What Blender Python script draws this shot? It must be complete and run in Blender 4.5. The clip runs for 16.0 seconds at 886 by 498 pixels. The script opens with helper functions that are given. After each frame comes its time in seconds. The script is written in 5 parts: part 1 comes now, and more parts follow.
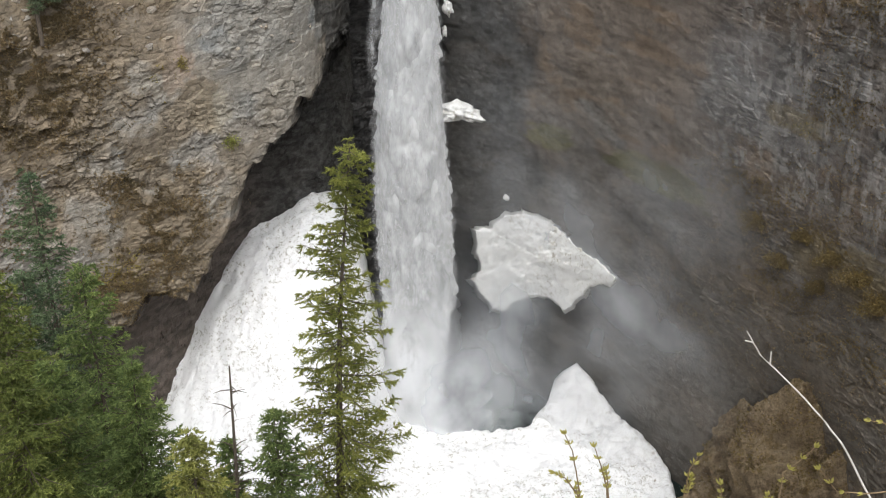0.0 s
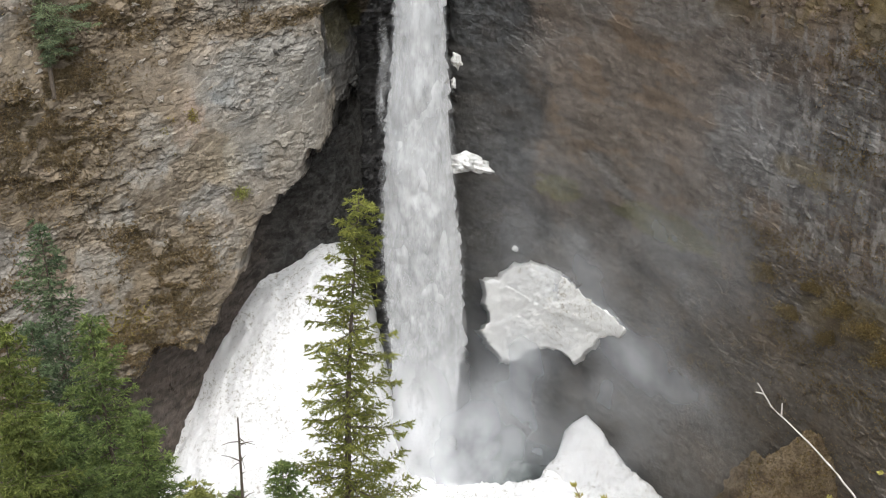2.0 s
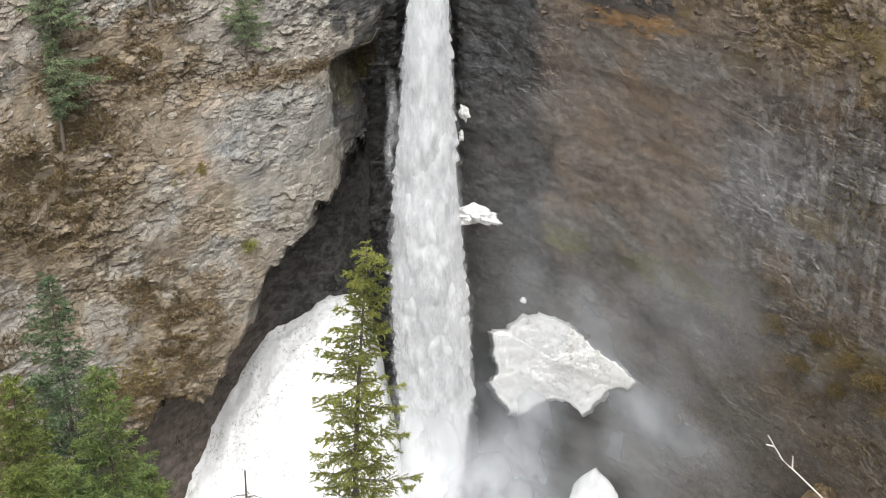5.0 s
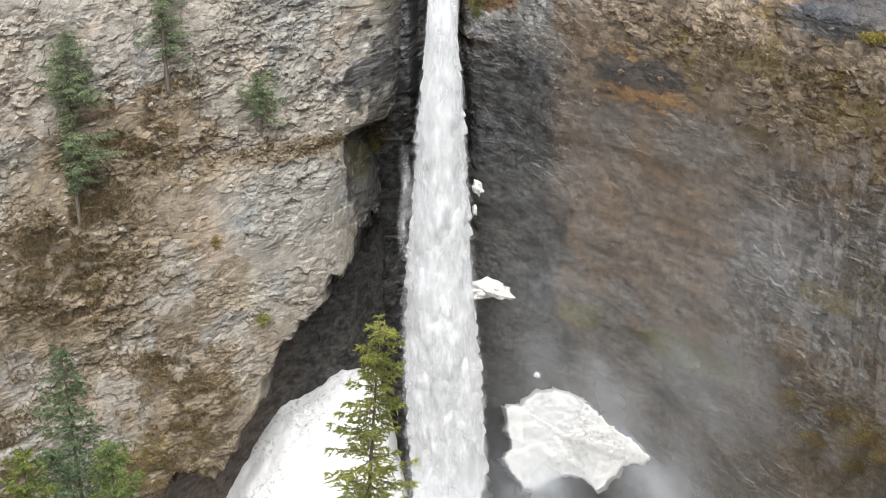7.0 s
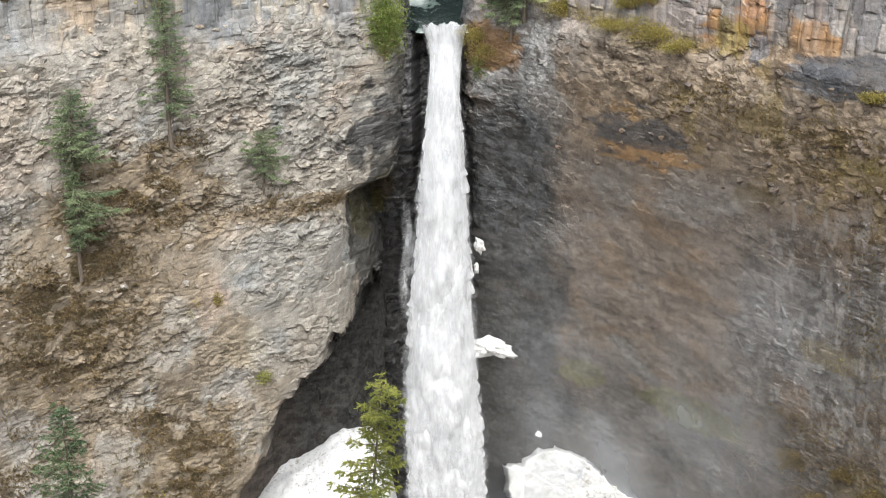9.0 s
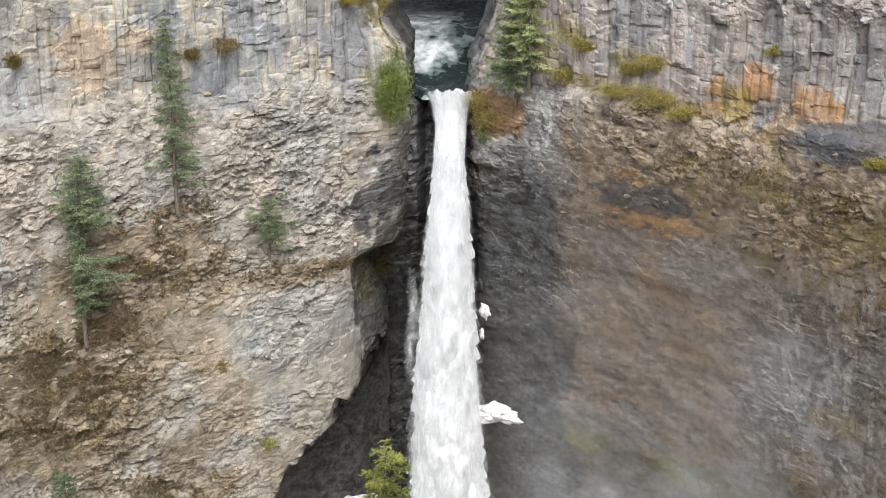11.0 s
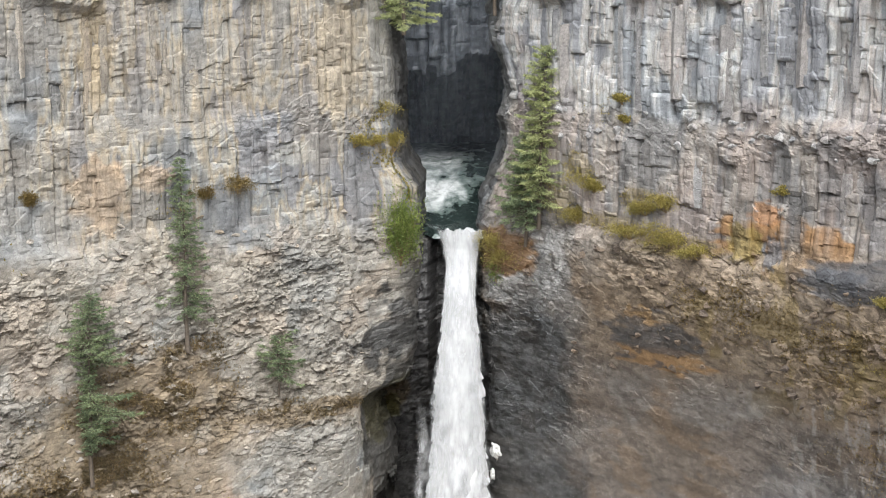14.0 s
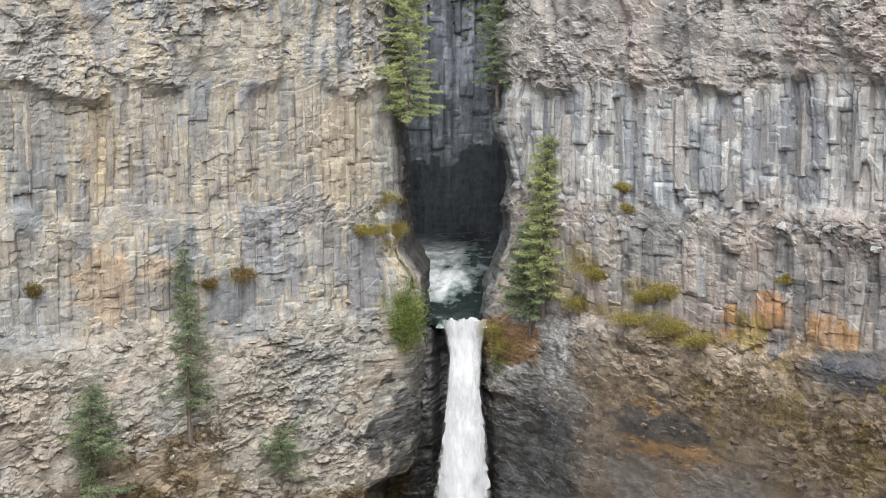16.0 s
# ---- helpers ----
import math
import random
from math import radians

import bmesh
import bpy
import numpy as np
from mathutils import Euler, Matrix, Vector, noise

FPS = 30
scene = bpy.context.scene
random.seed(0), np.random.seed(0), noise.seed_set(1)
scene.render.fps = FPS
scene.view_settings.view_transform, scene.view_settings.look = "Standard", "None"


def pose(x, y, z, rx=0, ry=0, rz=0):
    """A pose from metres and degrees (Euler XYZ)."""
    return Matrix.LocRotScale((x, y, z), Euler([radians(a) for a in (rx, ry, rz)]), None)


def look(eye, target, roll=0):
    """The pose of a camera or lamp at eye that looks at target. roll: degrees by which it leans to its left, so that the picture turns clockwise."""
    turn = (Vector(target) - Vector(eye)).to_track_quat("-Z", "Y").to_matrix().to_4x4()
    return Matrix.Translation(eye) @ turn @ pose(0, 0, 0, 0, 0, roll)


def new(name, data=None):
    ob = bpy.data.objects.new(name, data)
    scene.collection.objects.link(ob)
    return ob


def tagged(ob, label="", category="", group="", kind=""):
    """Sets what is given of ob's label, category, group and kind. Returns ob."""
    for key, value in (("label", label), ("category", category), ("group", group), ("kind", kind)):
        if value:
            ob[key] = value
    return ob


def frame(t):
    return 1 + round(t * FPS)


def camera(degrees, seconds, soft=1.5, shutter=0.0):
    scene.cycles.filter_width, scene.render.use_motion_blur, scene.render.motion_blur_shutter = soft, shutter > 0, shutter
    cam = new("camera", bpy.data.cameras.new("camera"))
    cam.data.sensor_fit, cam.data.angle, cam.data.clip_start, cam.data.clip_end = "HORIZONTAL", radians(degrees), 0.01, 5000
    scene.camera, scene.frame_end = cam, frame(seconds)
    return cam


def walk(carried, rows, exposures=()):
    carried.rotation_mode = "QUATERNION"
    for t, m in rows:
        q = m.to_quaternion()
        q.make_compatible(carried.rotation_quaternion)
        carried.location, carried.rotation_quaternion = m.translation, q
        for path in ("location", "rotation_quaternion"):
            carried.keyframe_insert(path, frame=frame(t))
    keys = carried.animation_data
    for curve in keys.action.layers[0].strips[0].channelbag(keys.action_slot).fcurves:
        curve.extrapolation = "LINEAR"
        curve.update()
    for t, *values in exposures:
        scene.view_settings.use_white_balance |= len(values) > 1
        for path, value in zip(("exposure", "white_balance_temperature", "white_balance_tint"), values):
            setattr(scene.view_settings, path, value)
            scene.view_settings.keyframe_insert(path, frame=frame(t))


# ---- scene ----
EYE = (0.0, 0.0, 80.0)
# seconds, yaw to the left, pitch, roll, in degrees: the viewer stands still and tilts the camera up
TILT = [
    (0.0, -1.43, -30.029, 0.513), (0.5, -1.36, -29.327, 0.403), (1.0, -1.197, -28.724, 0.253), (1.5, -0.958, -28.11, 0.079),
    (2.0, -0.951, -27.757, 0.256), (2.5, -0.88, -27.425, 0.13), (3.0, -0.866, -26.925, 0.168), (3.5, -0.74, -26.654, 0.096),
    (5.8, -0.224, -24.206, -0.056), (6.0, -0.035, -23.825, -0.066), (6.5, 0.122, -23.009, -0.137), (7.0, 0.099, -22.149, -0.17),
    (7.5, -0.044, -21.601, -0.034), (8.0, 0.051, -20.911, -0.074), (10.3, 0.27, -17.676, -0.02), (10.5, 0.305, -17.34, -0.1),
    (11.0, 0.42, -16.648, -0.137), (11.5, 0.416, -15.684, -0.053), (12.0, 0.455, -14.502, -0.008), (12.5, 0.417, -13.583, 0.041),
    (13.0, 0.635, -12.453, -0.082), (13.5, 0.828, -11.502, -0.208), (14.0, 0.888, -10.498, -0.093), (14.5, 0.827, -9.197, -0.016),
    (15.0, 0.928, -7.948, -0.168), (15.5, 0.976, -6.91, -0.203), (16.0, 1.045, -6.502, -0.316)]


def aim(yaw, pitch, roll):
    y, p = radians(yaw), radians(pitch)
    ahead = Vector((-math.sin(y) * math.cos(p), math.cos(y) * math.cos(p), math.sin(p)))
    return look(EYE, Vector(EYE) + ahead, roll)


cam = camera(38.02, 16.0, soft=1.0)
walk(cam, [(t, aim(*a)) for t, *a in TILT], exposures=[(0.0, 0.82), (3.5, 1.12), (7.0, 1.48), (11.0, 1.62), (16.0, 1.46)])

# ---- light: bright overcast, a soft high sun behind the viewer ----
world = bpy.data.worlds.new("sky")
scene.world = world
world.use_nodes = True
wn, wl = world.node_tree.nodes, world.node_tree.links
sky = wn.new("ShaderNodeTexSky")
sky.sky_type, sky.sun_disc = "NISHITA", False
sky.sun_elevation, sky.sun_rotation = radians(57), radians(176)
sky.altitude, sky.dust_density = 600, 4.0
soft_sky = wn.new("ShaderNodeHueSaturation")
soft_sky.inputs["Saturation"].default_value = 0.38
wl.new(sky.outputs[0], soft_sky.inputs["Color"])
wl.new(soft_sky.outputs[0], wn["Background"].inputs["Color"])
wn["Background"].inputs["Strength"].default_value = 0.15

sun = new("sun", bpy.data.lights.new("sun", "SUN"))
sun.data.energy, sun.data.angle, sun.data.color = 1.75, radians(50), (0.968, 0.992, 0.985)
sun.matrix_world = look((10, -35, 240), (0, 95, 40))


# ---- materials ----
def shader(name, rough=0.9):
    m = bpy.data.materials.new(name)
    m.use_nodes = True
    b = m.node_tree.nodes["Principled BSDF"]
    b.inputs["Roughness"].default_value = rough
    b.inputs["Specular IOR Level"].default_value = 0.25
    return m, m.node_tree.nodes, m.node_tree.links, b


def noise_node(n, l, scale, detail=5.0, rough=0.6, stretch=None, coord="Object"):
    tc = n.new("ShaderNodeTexCoord")
    tex = n.new("ShaderNodeTexNoise")
    tex.inputs["Scale"].default_value, tex.inputs["Detail"].default_value = scale, detail
    tex.inputs["Roughness"].default_value = rough
    at = n.new("ShaderNodeNewGeometry").outputs["Position"] if coord == "World" else tc.outputs[coord]
    if stretch:
        mp = n.new("ShaderNodeMapping")
        mp.inputs["Scale"].default_value = stretch
        l.new(at, mp.inputs[0])
        l.new(mp.outputs[0], tex.inputs["Vector"])
    else:
        l.new(at, tex.inputs["Vector"])
    return tex


def ramp(n, l, source, stops):
    r = n.new("ShaderNodeValToRGB")
    e = r.color_ramp.elements
    while len(e) < len(stops):
        e.new(0.5)
    for k, (p, c) in zip(e, stops):
        k.position, k.color = p, (*c, 1)
    l.new(source, r.inputs[0])
    return r


def bump(n, l, b, source, strength, distance):
    k = n.new("ShaderNodeBump")
    k.inputs["Strength"].default_value, k.inputs["Distance"].default_value = strength, distance
    l.new(source, k.inputs["Height"])
    l.new(k.outputs[0], b.inputs["Normal"])


def mix(n, l, mode, fac, a, b):
    k = n.new("ShaderNodeMix")
    k.data_type, k.blend_type = "RGBA", mode
    k.inputs[0].default_value = fac if isinstance(fac, float) else 1.0
    if not isinstance(fac, float):
        l.new(fac, k.inputs[0])
    for slot, v in ((6, a), (7, b)):
        if isinstance(v, tuple):
            k.inputs[slot].default_value = (*v, 1)
        else:
            l.new(v, k.inputs[slot])
    return k.outputs[2]


def tinted_rock(name):
    """Rock whose stone colour comes with the mesh: chips and joints that lie flat in the broken rock and stand upright
    in the columns ("fade"), grain, and gloss where it is wet and where shade is tinted in.
    """
    m, n, l, b = shader(name, 0.92)
    at = n.new("ShaderNodeAttribute")
    at.attribute_name = "tint"
    stand = n.new("ShaderNodeAttribute")
    stand.attribute_name = "fade"
    col = at.outputs["Color"]
    grain = noise_node(n, l, 1.3, 8, 0.7)
    g = ramp(n, l, grain.outputs[0], [(0.3, (0.72, 0.71, 0.7)), (0.5, (1, 1, 1)), (0.7, (1.18, 1.17, 1.16))])
    col = mix(n, l, "MULTIPLY", 0.8, col, g.outputs[0])
    streak = noise_node(n, l, 1.0, 5, 0.6, (2.2, 2.2, 0.14))
    s = ramp(n, l, streak.outputs[0], [(0.35, (0.74, 0.73, 0.73)), (0.5, (1, 1, 1)), (0.65, (1.16, 1.14, 1.11))])
    lots = n.new("ShaderNodeMath")
    lots.operation = "MULTIPLY_ADD"
    lots.inputs[1].default_value, lots.inputs[2].default_value = 0.7, 0.25
    l.new(stand.outputs["Fac"], lots.inputs[0])
    col = mix(n, l, "MULTIPLY", lots.outputs[0], col, s.outputs[0])
    warp = noise_node(n, l, 0.9, 4, 0.6)
    where = n.new("ShaderNodeVectorMath")
    where.operation = "MULTIPLY_ADD"
    where.inputs[1].default_value = (0.7, 0.7, 0.7)
    pos = n.new("ShaderNodeTexCoord")
    l.new(warp.outputs["Color"], where.inputs[0])
    l.new(pos.outputs["Object"], where.inputs[2])

    def chips(stretch, scale, width, joint, shade):
        mp = n.new("ShaderNodeMapping")
        mp.inputs["Scale"].default_value = stretch
        l.new(where.outputs[0], mp.inputs[0])
        crack, cell = n.new("ShaderNodeTexVoronoi"), n.new("ShaderNodeTexVoronoi")
        crack.feature = "DISTANCE_TO_EDGE"
        for k in (crack, cell):
            k.inputs["Scale"].default_value = scale
            l.new(mp.outputs[0], k.inputs["Vector"])
        edge = ramp(n, l, crack.outputs["Distance"], [(0.0, (joint, joint, joint)), (width, (1, 1, 1))])
        own = n.new("ShaderNodeSeparateColor")
        l.new(cell.outputs["Color"], own.inputs[0])
        face = ramp(n, l, own.outputs[0], [(0.0, (1 - shade, 1 - shade, 1 - shade)), (1.0, (1 + shade, 1 + shade, 1 + shade))])
        return mix(n, l, "MULTIPLY", 1.0, edge.outputs[0], face.outputs[0])
    flat = mix(n, l, "MULTIPLY", 1.0, chips((0.8, 0.8, 1.4), 1.0, 0.04, 0.36, 0.15), chips((0.9, 0.9, 1.6), 2.7, 0.06, 0.6, 0.2))
    tall = mix(n, l, "MULTIPLY", 1.0, chips((1.0, 1.0, 0.16), 1.3, 0.03, 0.55, 0.13), chips((1.0, 1.0, 0.3), 2.6, 0.03, 0.75, 0.1))
    broken = noise_node(n, l, 0.7, 4, 0.65)
    here = n.new("ShaderNodeMapRange")
    here.inputs["From Min"].default_value, here.inputs["From Max"].default_value = 0.4, 0.62
    here.inputs["To Min"].default_value, here.inputs["To Max"].default_value = 0.25, 1.0
    l.new(broken.outputs[0], here.inputs[0])
    worn = n.new("ShaderNodeAttribute")
    worn.attribute_name = "worn"
    less = n.new("ShaderNodeMath")
    less.operation = "MULTIPLY_ADD"
    less.inputs[1].default_value, less.inputs[2].default_value = -0.75, 0.9
    l.new(worn.outputs["Fac"], less.inputs[0])
    amount = n.new("ShaderNodeMath")
    amount.operation = "MULTIPLY"
    l.new(here.outputs[0], amount.inputs[0])
    l.new(less.outputs[0], amount.inputs[1])
    col = mix(n, l, "MULTIPLY", amount.outputs[0], col, mix(n, l, "MIX", stand.outputs["Fac"], flat, tall))
    speck = noise_node(n, l, 9.0, 4, 0.8)
    k = ramp(n, l, speck.outputs[0], [(0.36, (0.72, 0.71, 0.7)), (0.5, (1, 1, 1)), (0.66, (1.16, 1.15, 1.14))])
    col = mix(n, l, "MULTIPLY", 0.75, col, k.outputs[0])
    l.new(col, b.inputs["Base Color"])
    wet_shaded = n.new("ShaderNodeMapRange")
    wet_shaded.inputs["To Min"].default_value, wet_shaded.inputs["To Max"].default_value = 0.93, 0.72
    l.new(at.outputs["Alpha"], wet_shaded.inputs[0])
    l.new(wet_shaded.outputs[0], b.inputs["Roughness"])
    fine = noise_node(n, l, 5.0, 9, 0.75)
    bump(n, l, b, fine.outputs[0], 0.45, 0.08)
    return m


ROCK = tinted_rock("basalt cliff")


def stone_material(name, *colours):
    """Loose and standing stones, each with a colour of its own."""
    m, n, l, b = shader(name, 0.92)
    info = n.new("ShaderNodeObjectInfo")
    r = ramp(n, l, info.outputs["Random"], [(k / (len(colours) - 1), c) for k, c in enumerate(colours)])
    grain = noise_node(n, l, 2.2, 10, 0.78, coord="World")
    g = ramp(n, l, grain.outputs[0], [(0.28, (0.45, 0.44, 0.43)), (0.5, (1, 1, 1)), (0.72, (1.35, 1.33, 1.3))])
    streak = noise_node(n, l, 1.0, 6, 0.7, (1.4, 1.4, 0.35), "World")
    s = ramp(n, l, streak.outputs[0], [(0.35, (0.7, 0.7, 0.71)), (0.62, (1.15, 1.13, 1.1))])
    col = mix(n, l, "MULTIPLY", 0.9, r.outputs[0], g.outputs[0])
    col = mix(n, l, "MULTIPLY", 0.8, col, s.outputs[0])
    place, mp, crack = n.new("ShaderNodeNewGeometry"), n.new("ShaderNodeMapping"), n.new("ShaderNodeTexVoronoi")
    mp.inputs["Scale"].default_value = (1.6, 1.6, 0.7)
    crack.feature = "DISTANCE_TO_EDGE"
    l.new(place.outputs["Position"], mp.inputs[0])
    l.new(mp.outputs[0], crack.inputs["Vector"])
    k = ramp(n, l, crack.outputs["Distance"], [(0.0, (0.45, 0.44, 0.43)), (0.035, (1, 1, 1))])
    col = mix(n, l, "MULTIPLY", 0.9, col, k.outputs[0])
    l.new(col, b.inputs["Base Color"])
    bump(n, l, b, grain.outputs[0], 1.0, 0.25)
    return m


STONE_WARM = stone_material("warm basalt block", (0.25, 0.225, 0.19), (0.35, 0.31, 0.255), (0.28, 0.265, 0.245), (0.36, 0.3, 0.23), (0.33, 0.3, 0.26))
STONE_GREY = stone_material("grey basalt block", (0.203, 0.203, 0.206), (0.338, 0.334, 0.327), (0.25, 0.25, 0.253), (0.31, 0.288, 0.272), (0.375, 0.371, 0.362))
STONE_RUST = stone_material("rusty basalt block", (0.09, 0.071, 0.056), (0.195, 0.15, 0.112), (0.128, 0.105, 0.09))


def snow_material(name, base, dirt_colour, dirt_at):
    """Old granular snow: white with pits, grey melt patches and dirt flecks."""
    m, n, l, b = shader(name, 0.75)
    big = noise_node(n, l, 0.3, 9, 0.72)
    r = ramp(n, l, big.outputs[0], [(0.3, tuple(0.93 * c for c in base)), (0.42, tuple(0.985 * c for c in base)), (0.55, base)])
    dirt = noise_node(n, l, 2.6, 10, 0.85)
    d = ramp(n, l, dirt.outputs[0], [(dirt_at - 0.07, dirt_colour), (dirt_at, (1, 1, 1))])
    where = noise_node(n, l, 0.22, 4, 0.6)
    w = ramp(n, l, where.outputs[0], [(0.42, (0.1, 0.1, 0.1)), (0.58, (1, 1, 1))])
    l.new(mix(n, l, "MULTIPLY", w.outputs[0], r.outputs[0], d.outputs[0]), b.inputs["Base Color"])
    pit = noise_node(n, l, 1.6, 10, 0.78)
    bump(n, l, b, pit.outputs[0], 1.0, 0.3)
    return m


def water_material(name="falling white water", torn=None):
    """White water in soft falling clots; torn: the range of noise over which it tears into strands, where it thins out ("fade")."""
    m, n, l, b = shader(name, 0.6)
    s = noise_node(n, l, 0.6, 6, 0.58, (1.0, 1.0, 0.45))
    s.inputs["Distortion"].default_value = 0.9
    r = ramp(n, l, s.outputs[0], [(0.3, (0.47, 0.478, 0.482)), (0.45, (0.535, 0.54, 0.543)), (0.6, (0.58, 0.583, 0.584))])
    l.new(r.outputs[0], b.inputs["Base Color"])
    bump(n, l, b, s.outputs[0], 0.4, 0.4)
    if torn:
        k = noise_node(n, l, 1.0, 6, 0.65, (1.2, 1.2, 0.38))
        at = n.new("ShaderNodeAttribute")
        at.attribute_name = "fade"
        add = n.new("ShaderNodeMath")
        add.operation = "ADD"
        l.new(k.outputs[0], add.inputs[0])
        l.new(at.outputs["Fac"], add.inputs[1])
        span = n.new("ShaderNodeMapRange")
        span.interpolation_type = "SMOOTHSTEP"
        span.inputs["From Min"].default_value, span.inputs["From Max"].default_value = torn
        l.new(add.outputs[0], span.inputs[0])
        l.new(span.outputs[0], b.inputs["Alpha"])
    return m


def stream_material():
    """Dark water, white where it breaks ("fade" says how much)."""
    m, n, l, b = shader("dark stream water", 0.12)
    s = noise_node(n, l, 0.9, 7, 0.62, (0.8, 0.45, 1.0))
    s.inputs["Distortion"].default_value = 0.3
    at = n.new("ShaderNodeAttribute")
    at.attribute_name = "fade"
    add = n.new("ShaderNodeMath")
    add.operation = "ADD"
    l.new(s.outputs[0], add.inputs[0])
    l.new(at.outputs["Fac"], add.inputs[1])
    r = ramp(n, l, add.outputs[0], [(0.5, (0.014, 0.022, 0.02)), (0.6, (0.09, 0.12, 0.11)), (0.85, (0.62, 0.64, 0.64))])
    l.new(r.outputs[0], b.inputs["Base Color"])
    rr = ramp(n, l, add.outputs[0], [(0.5, (0.15, 0.15, 0.15)), (0.7, (0.7, 0.7, 0.7))])
    l.new(rr.outputs[0], b.inputs["Roughness"])
    bump(n, l, b, s.outputs[0], 0.6, 0.3)
    return m


def mist_material(name, density, scale, edges=(0.2, 1.0), stretch=(1, 1, 1), colour=(0.8, 0.85, 0.92)):
    """Drifting spray: white droplets with gaps, thinning towards the rim of each bank ("fade" comes with the mesh)."""
    m = bpy.data.materials.new(name)
    m.use_nodes = True
    n, l = m.node_tree.nodes, m.node_tree.links
    out = n["Material Output"]
    n.remove(n["Principled BSDF"])
    clear, white, through_light = n.new("ShaderNodeBsdfTransparent"), n.new("ShaderNodeBsdfDiffuse"), n.new("ShaderNodeBsdfTranslucent")
    white.inputs[0].default_value = through_light.inputs[0].default_value = (*colour, 1)
    both, veil = n.new("ShaderNodeMixShader"), n.new("ShaderNodeMixShader")
    both.inputs[0].default_value = 0.4
    l.new(white.outputs[0], both.inputs[1])
    l.new(through_light.outputs[0], both.inputs[2])
    tex = noise_node(n, l, scale, 4, 0.5, stretch)
    at = n.new("ShaderNodeAttribute")
    at.attribute_name = "fade"
    span = n.new("ShaderNodeMapRange")
    span.interpolation_type = "SMOOTHSTEP"
    span.inputs["From Min"].default_value, span.inputs["From Max"].default_value = edges
    span.inputs["To Max"].default_value = density
    m1 = n.new("ShaderNodeMath")
    m1.operation = "MULTIPLY"
    l.new(tex.outputs[0], span.inputs[0])
    l.new(span.outputs[0], m1.inputs[0])
    l.new(at.outputs["Fac"], m1.inputs[1])
    l.new(m1.outputs[0], veil.inputs[0])
    l.new(clear.outputs[0], veil.inputs[1])
    l.new(both.outputs[0], veil.inputs[2])
    l.new(veil.outputs[0], out.inputs[0])
    return m


def foliage(name, dark, light, glow=0.25):
    m, n, l, b = shader(name, 0.7)
    geo = n.new("ShaderNodeNewGeometry")
    r = ramp(n, l, geo.outputs["Random Per Island"], [(0.0, dark), (0.55, tuple((p + q) / 2 for p, q in zip(dark, light))), (1.0, light)])
    big = noise_node(n, l, 0.6, 3)
    v = ramp(n, l, big.outputs[0], [(0.3, (0.65, 0.68, 0.7)), (0.7, (1.25, 1.2, 1.1))])
    col = mix(n, l, "MULTIPLY", 1.0, r.outputs[0], v.outputs[0])
    l.new(col, b.inputs["Base Color"])
    t = n.new("ShaderNodeBsdfTranslucent")
    l.new(col, t.inputs[0])
    ms = n.new("ShaderNodeMixShader")
    ms.inputs[0].default_value = glow
    l.new(b.outputs[0], ms.inputs[1])
    l.new(t.outputs[0], ms.inputs[2])
    l.new(ms.outputs[0], n["Material Output"].inputs[0])
    return m


def bark(name, a, c):
    m, n, l, b = shader(name, 0.95)
    s = noise_node(n, l, 6.0, 6, 0.7, (3, 3, 0.5))
    r = ramp(n, l, s.outputs[0], [(0.3, a), (0.7, c)])
    l.new(r.outputs[0], b.inputs["Base Color"])
    bump(n, l, b, s.outputs[0], 0.8, 0.03)
    return m


SNOW = snow_material("old snow", (0.9, 0.9, 0.895), (0.42, 0.39, 0.33), 0.48)
ICE = snow_material("dirty ice", (0.79, 0.785, 0.762), (0.5, 0.46, 0.38), 0.485)
WATER, STREAM = water_material(), stream_material()
STRANDS = water_material("torn strands of white water", (0.8, 1.6))
FIR = foliage("yellow-green fir needles", (0.12, 0.138, 0.03), (0.37, 0.385, 0.105), 0.45)
SPRUCE = foliage("dark spruce needles", (0.075, 0.112, 0.04), (0.26, 0.33, 0.11), 0.45)
OLIVE = foliage("olive green fir needles", (0.075, 0.098, 0.026), (0.26, 0.3, 0.085), 0.45)
PALE = foliage("pale green needles", (0.26, 0.29, 0.14), (0.5, 0.54, 0.28), 0.45)
PINE = foliage("wall pine needles", (0.125, 0.165, 0.1), (0.3, 0.36, 0.21), 0.45)
BRIGHT = foliage("fresh green leaves", (0.09, 0.125, 0.03), (0.25, 0.31, 0.085), 0.4)
DRY = foliage("dry brown brush", (0.125, 0.094, 0.05), (0.275, 0.208, 0.12), 0.3)
MOSSY = foliage("olive yellow moss", (0.155, 0.126, 0.03), (0.31, 0.255, 0.072), 0.1)
OCHRE = foliage("ochre brown moss", (0.09, 0.062, 0.02), (0.19, 0.135, 0.045), 0.1)
LIME = foliage("yellow-green young needles", (0.17, 0.19, 0.05), (0.46, 0.46, 0.15), 0.45)
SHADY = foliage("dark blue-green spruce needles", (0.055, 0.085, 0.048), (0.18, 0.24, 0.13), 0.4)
BUD = foliage("yellow-green buds", (0.34, 0.31, 0.08), (0.58, 0.53, 0.18), 0.3)
BARK = bark("grey-brown bark", (0.05, 0.04, 0.032), (0.16, 0.13, 0.1))
DEADWOOD = bark("bleached dead wood", (0.4, 0.37, 0.33), (0.68, 0.64, 0.58))
TWIG = bark("brown twig bark", (0.14, 0.09, 0.05), (0.3, 0.22, 0.13))


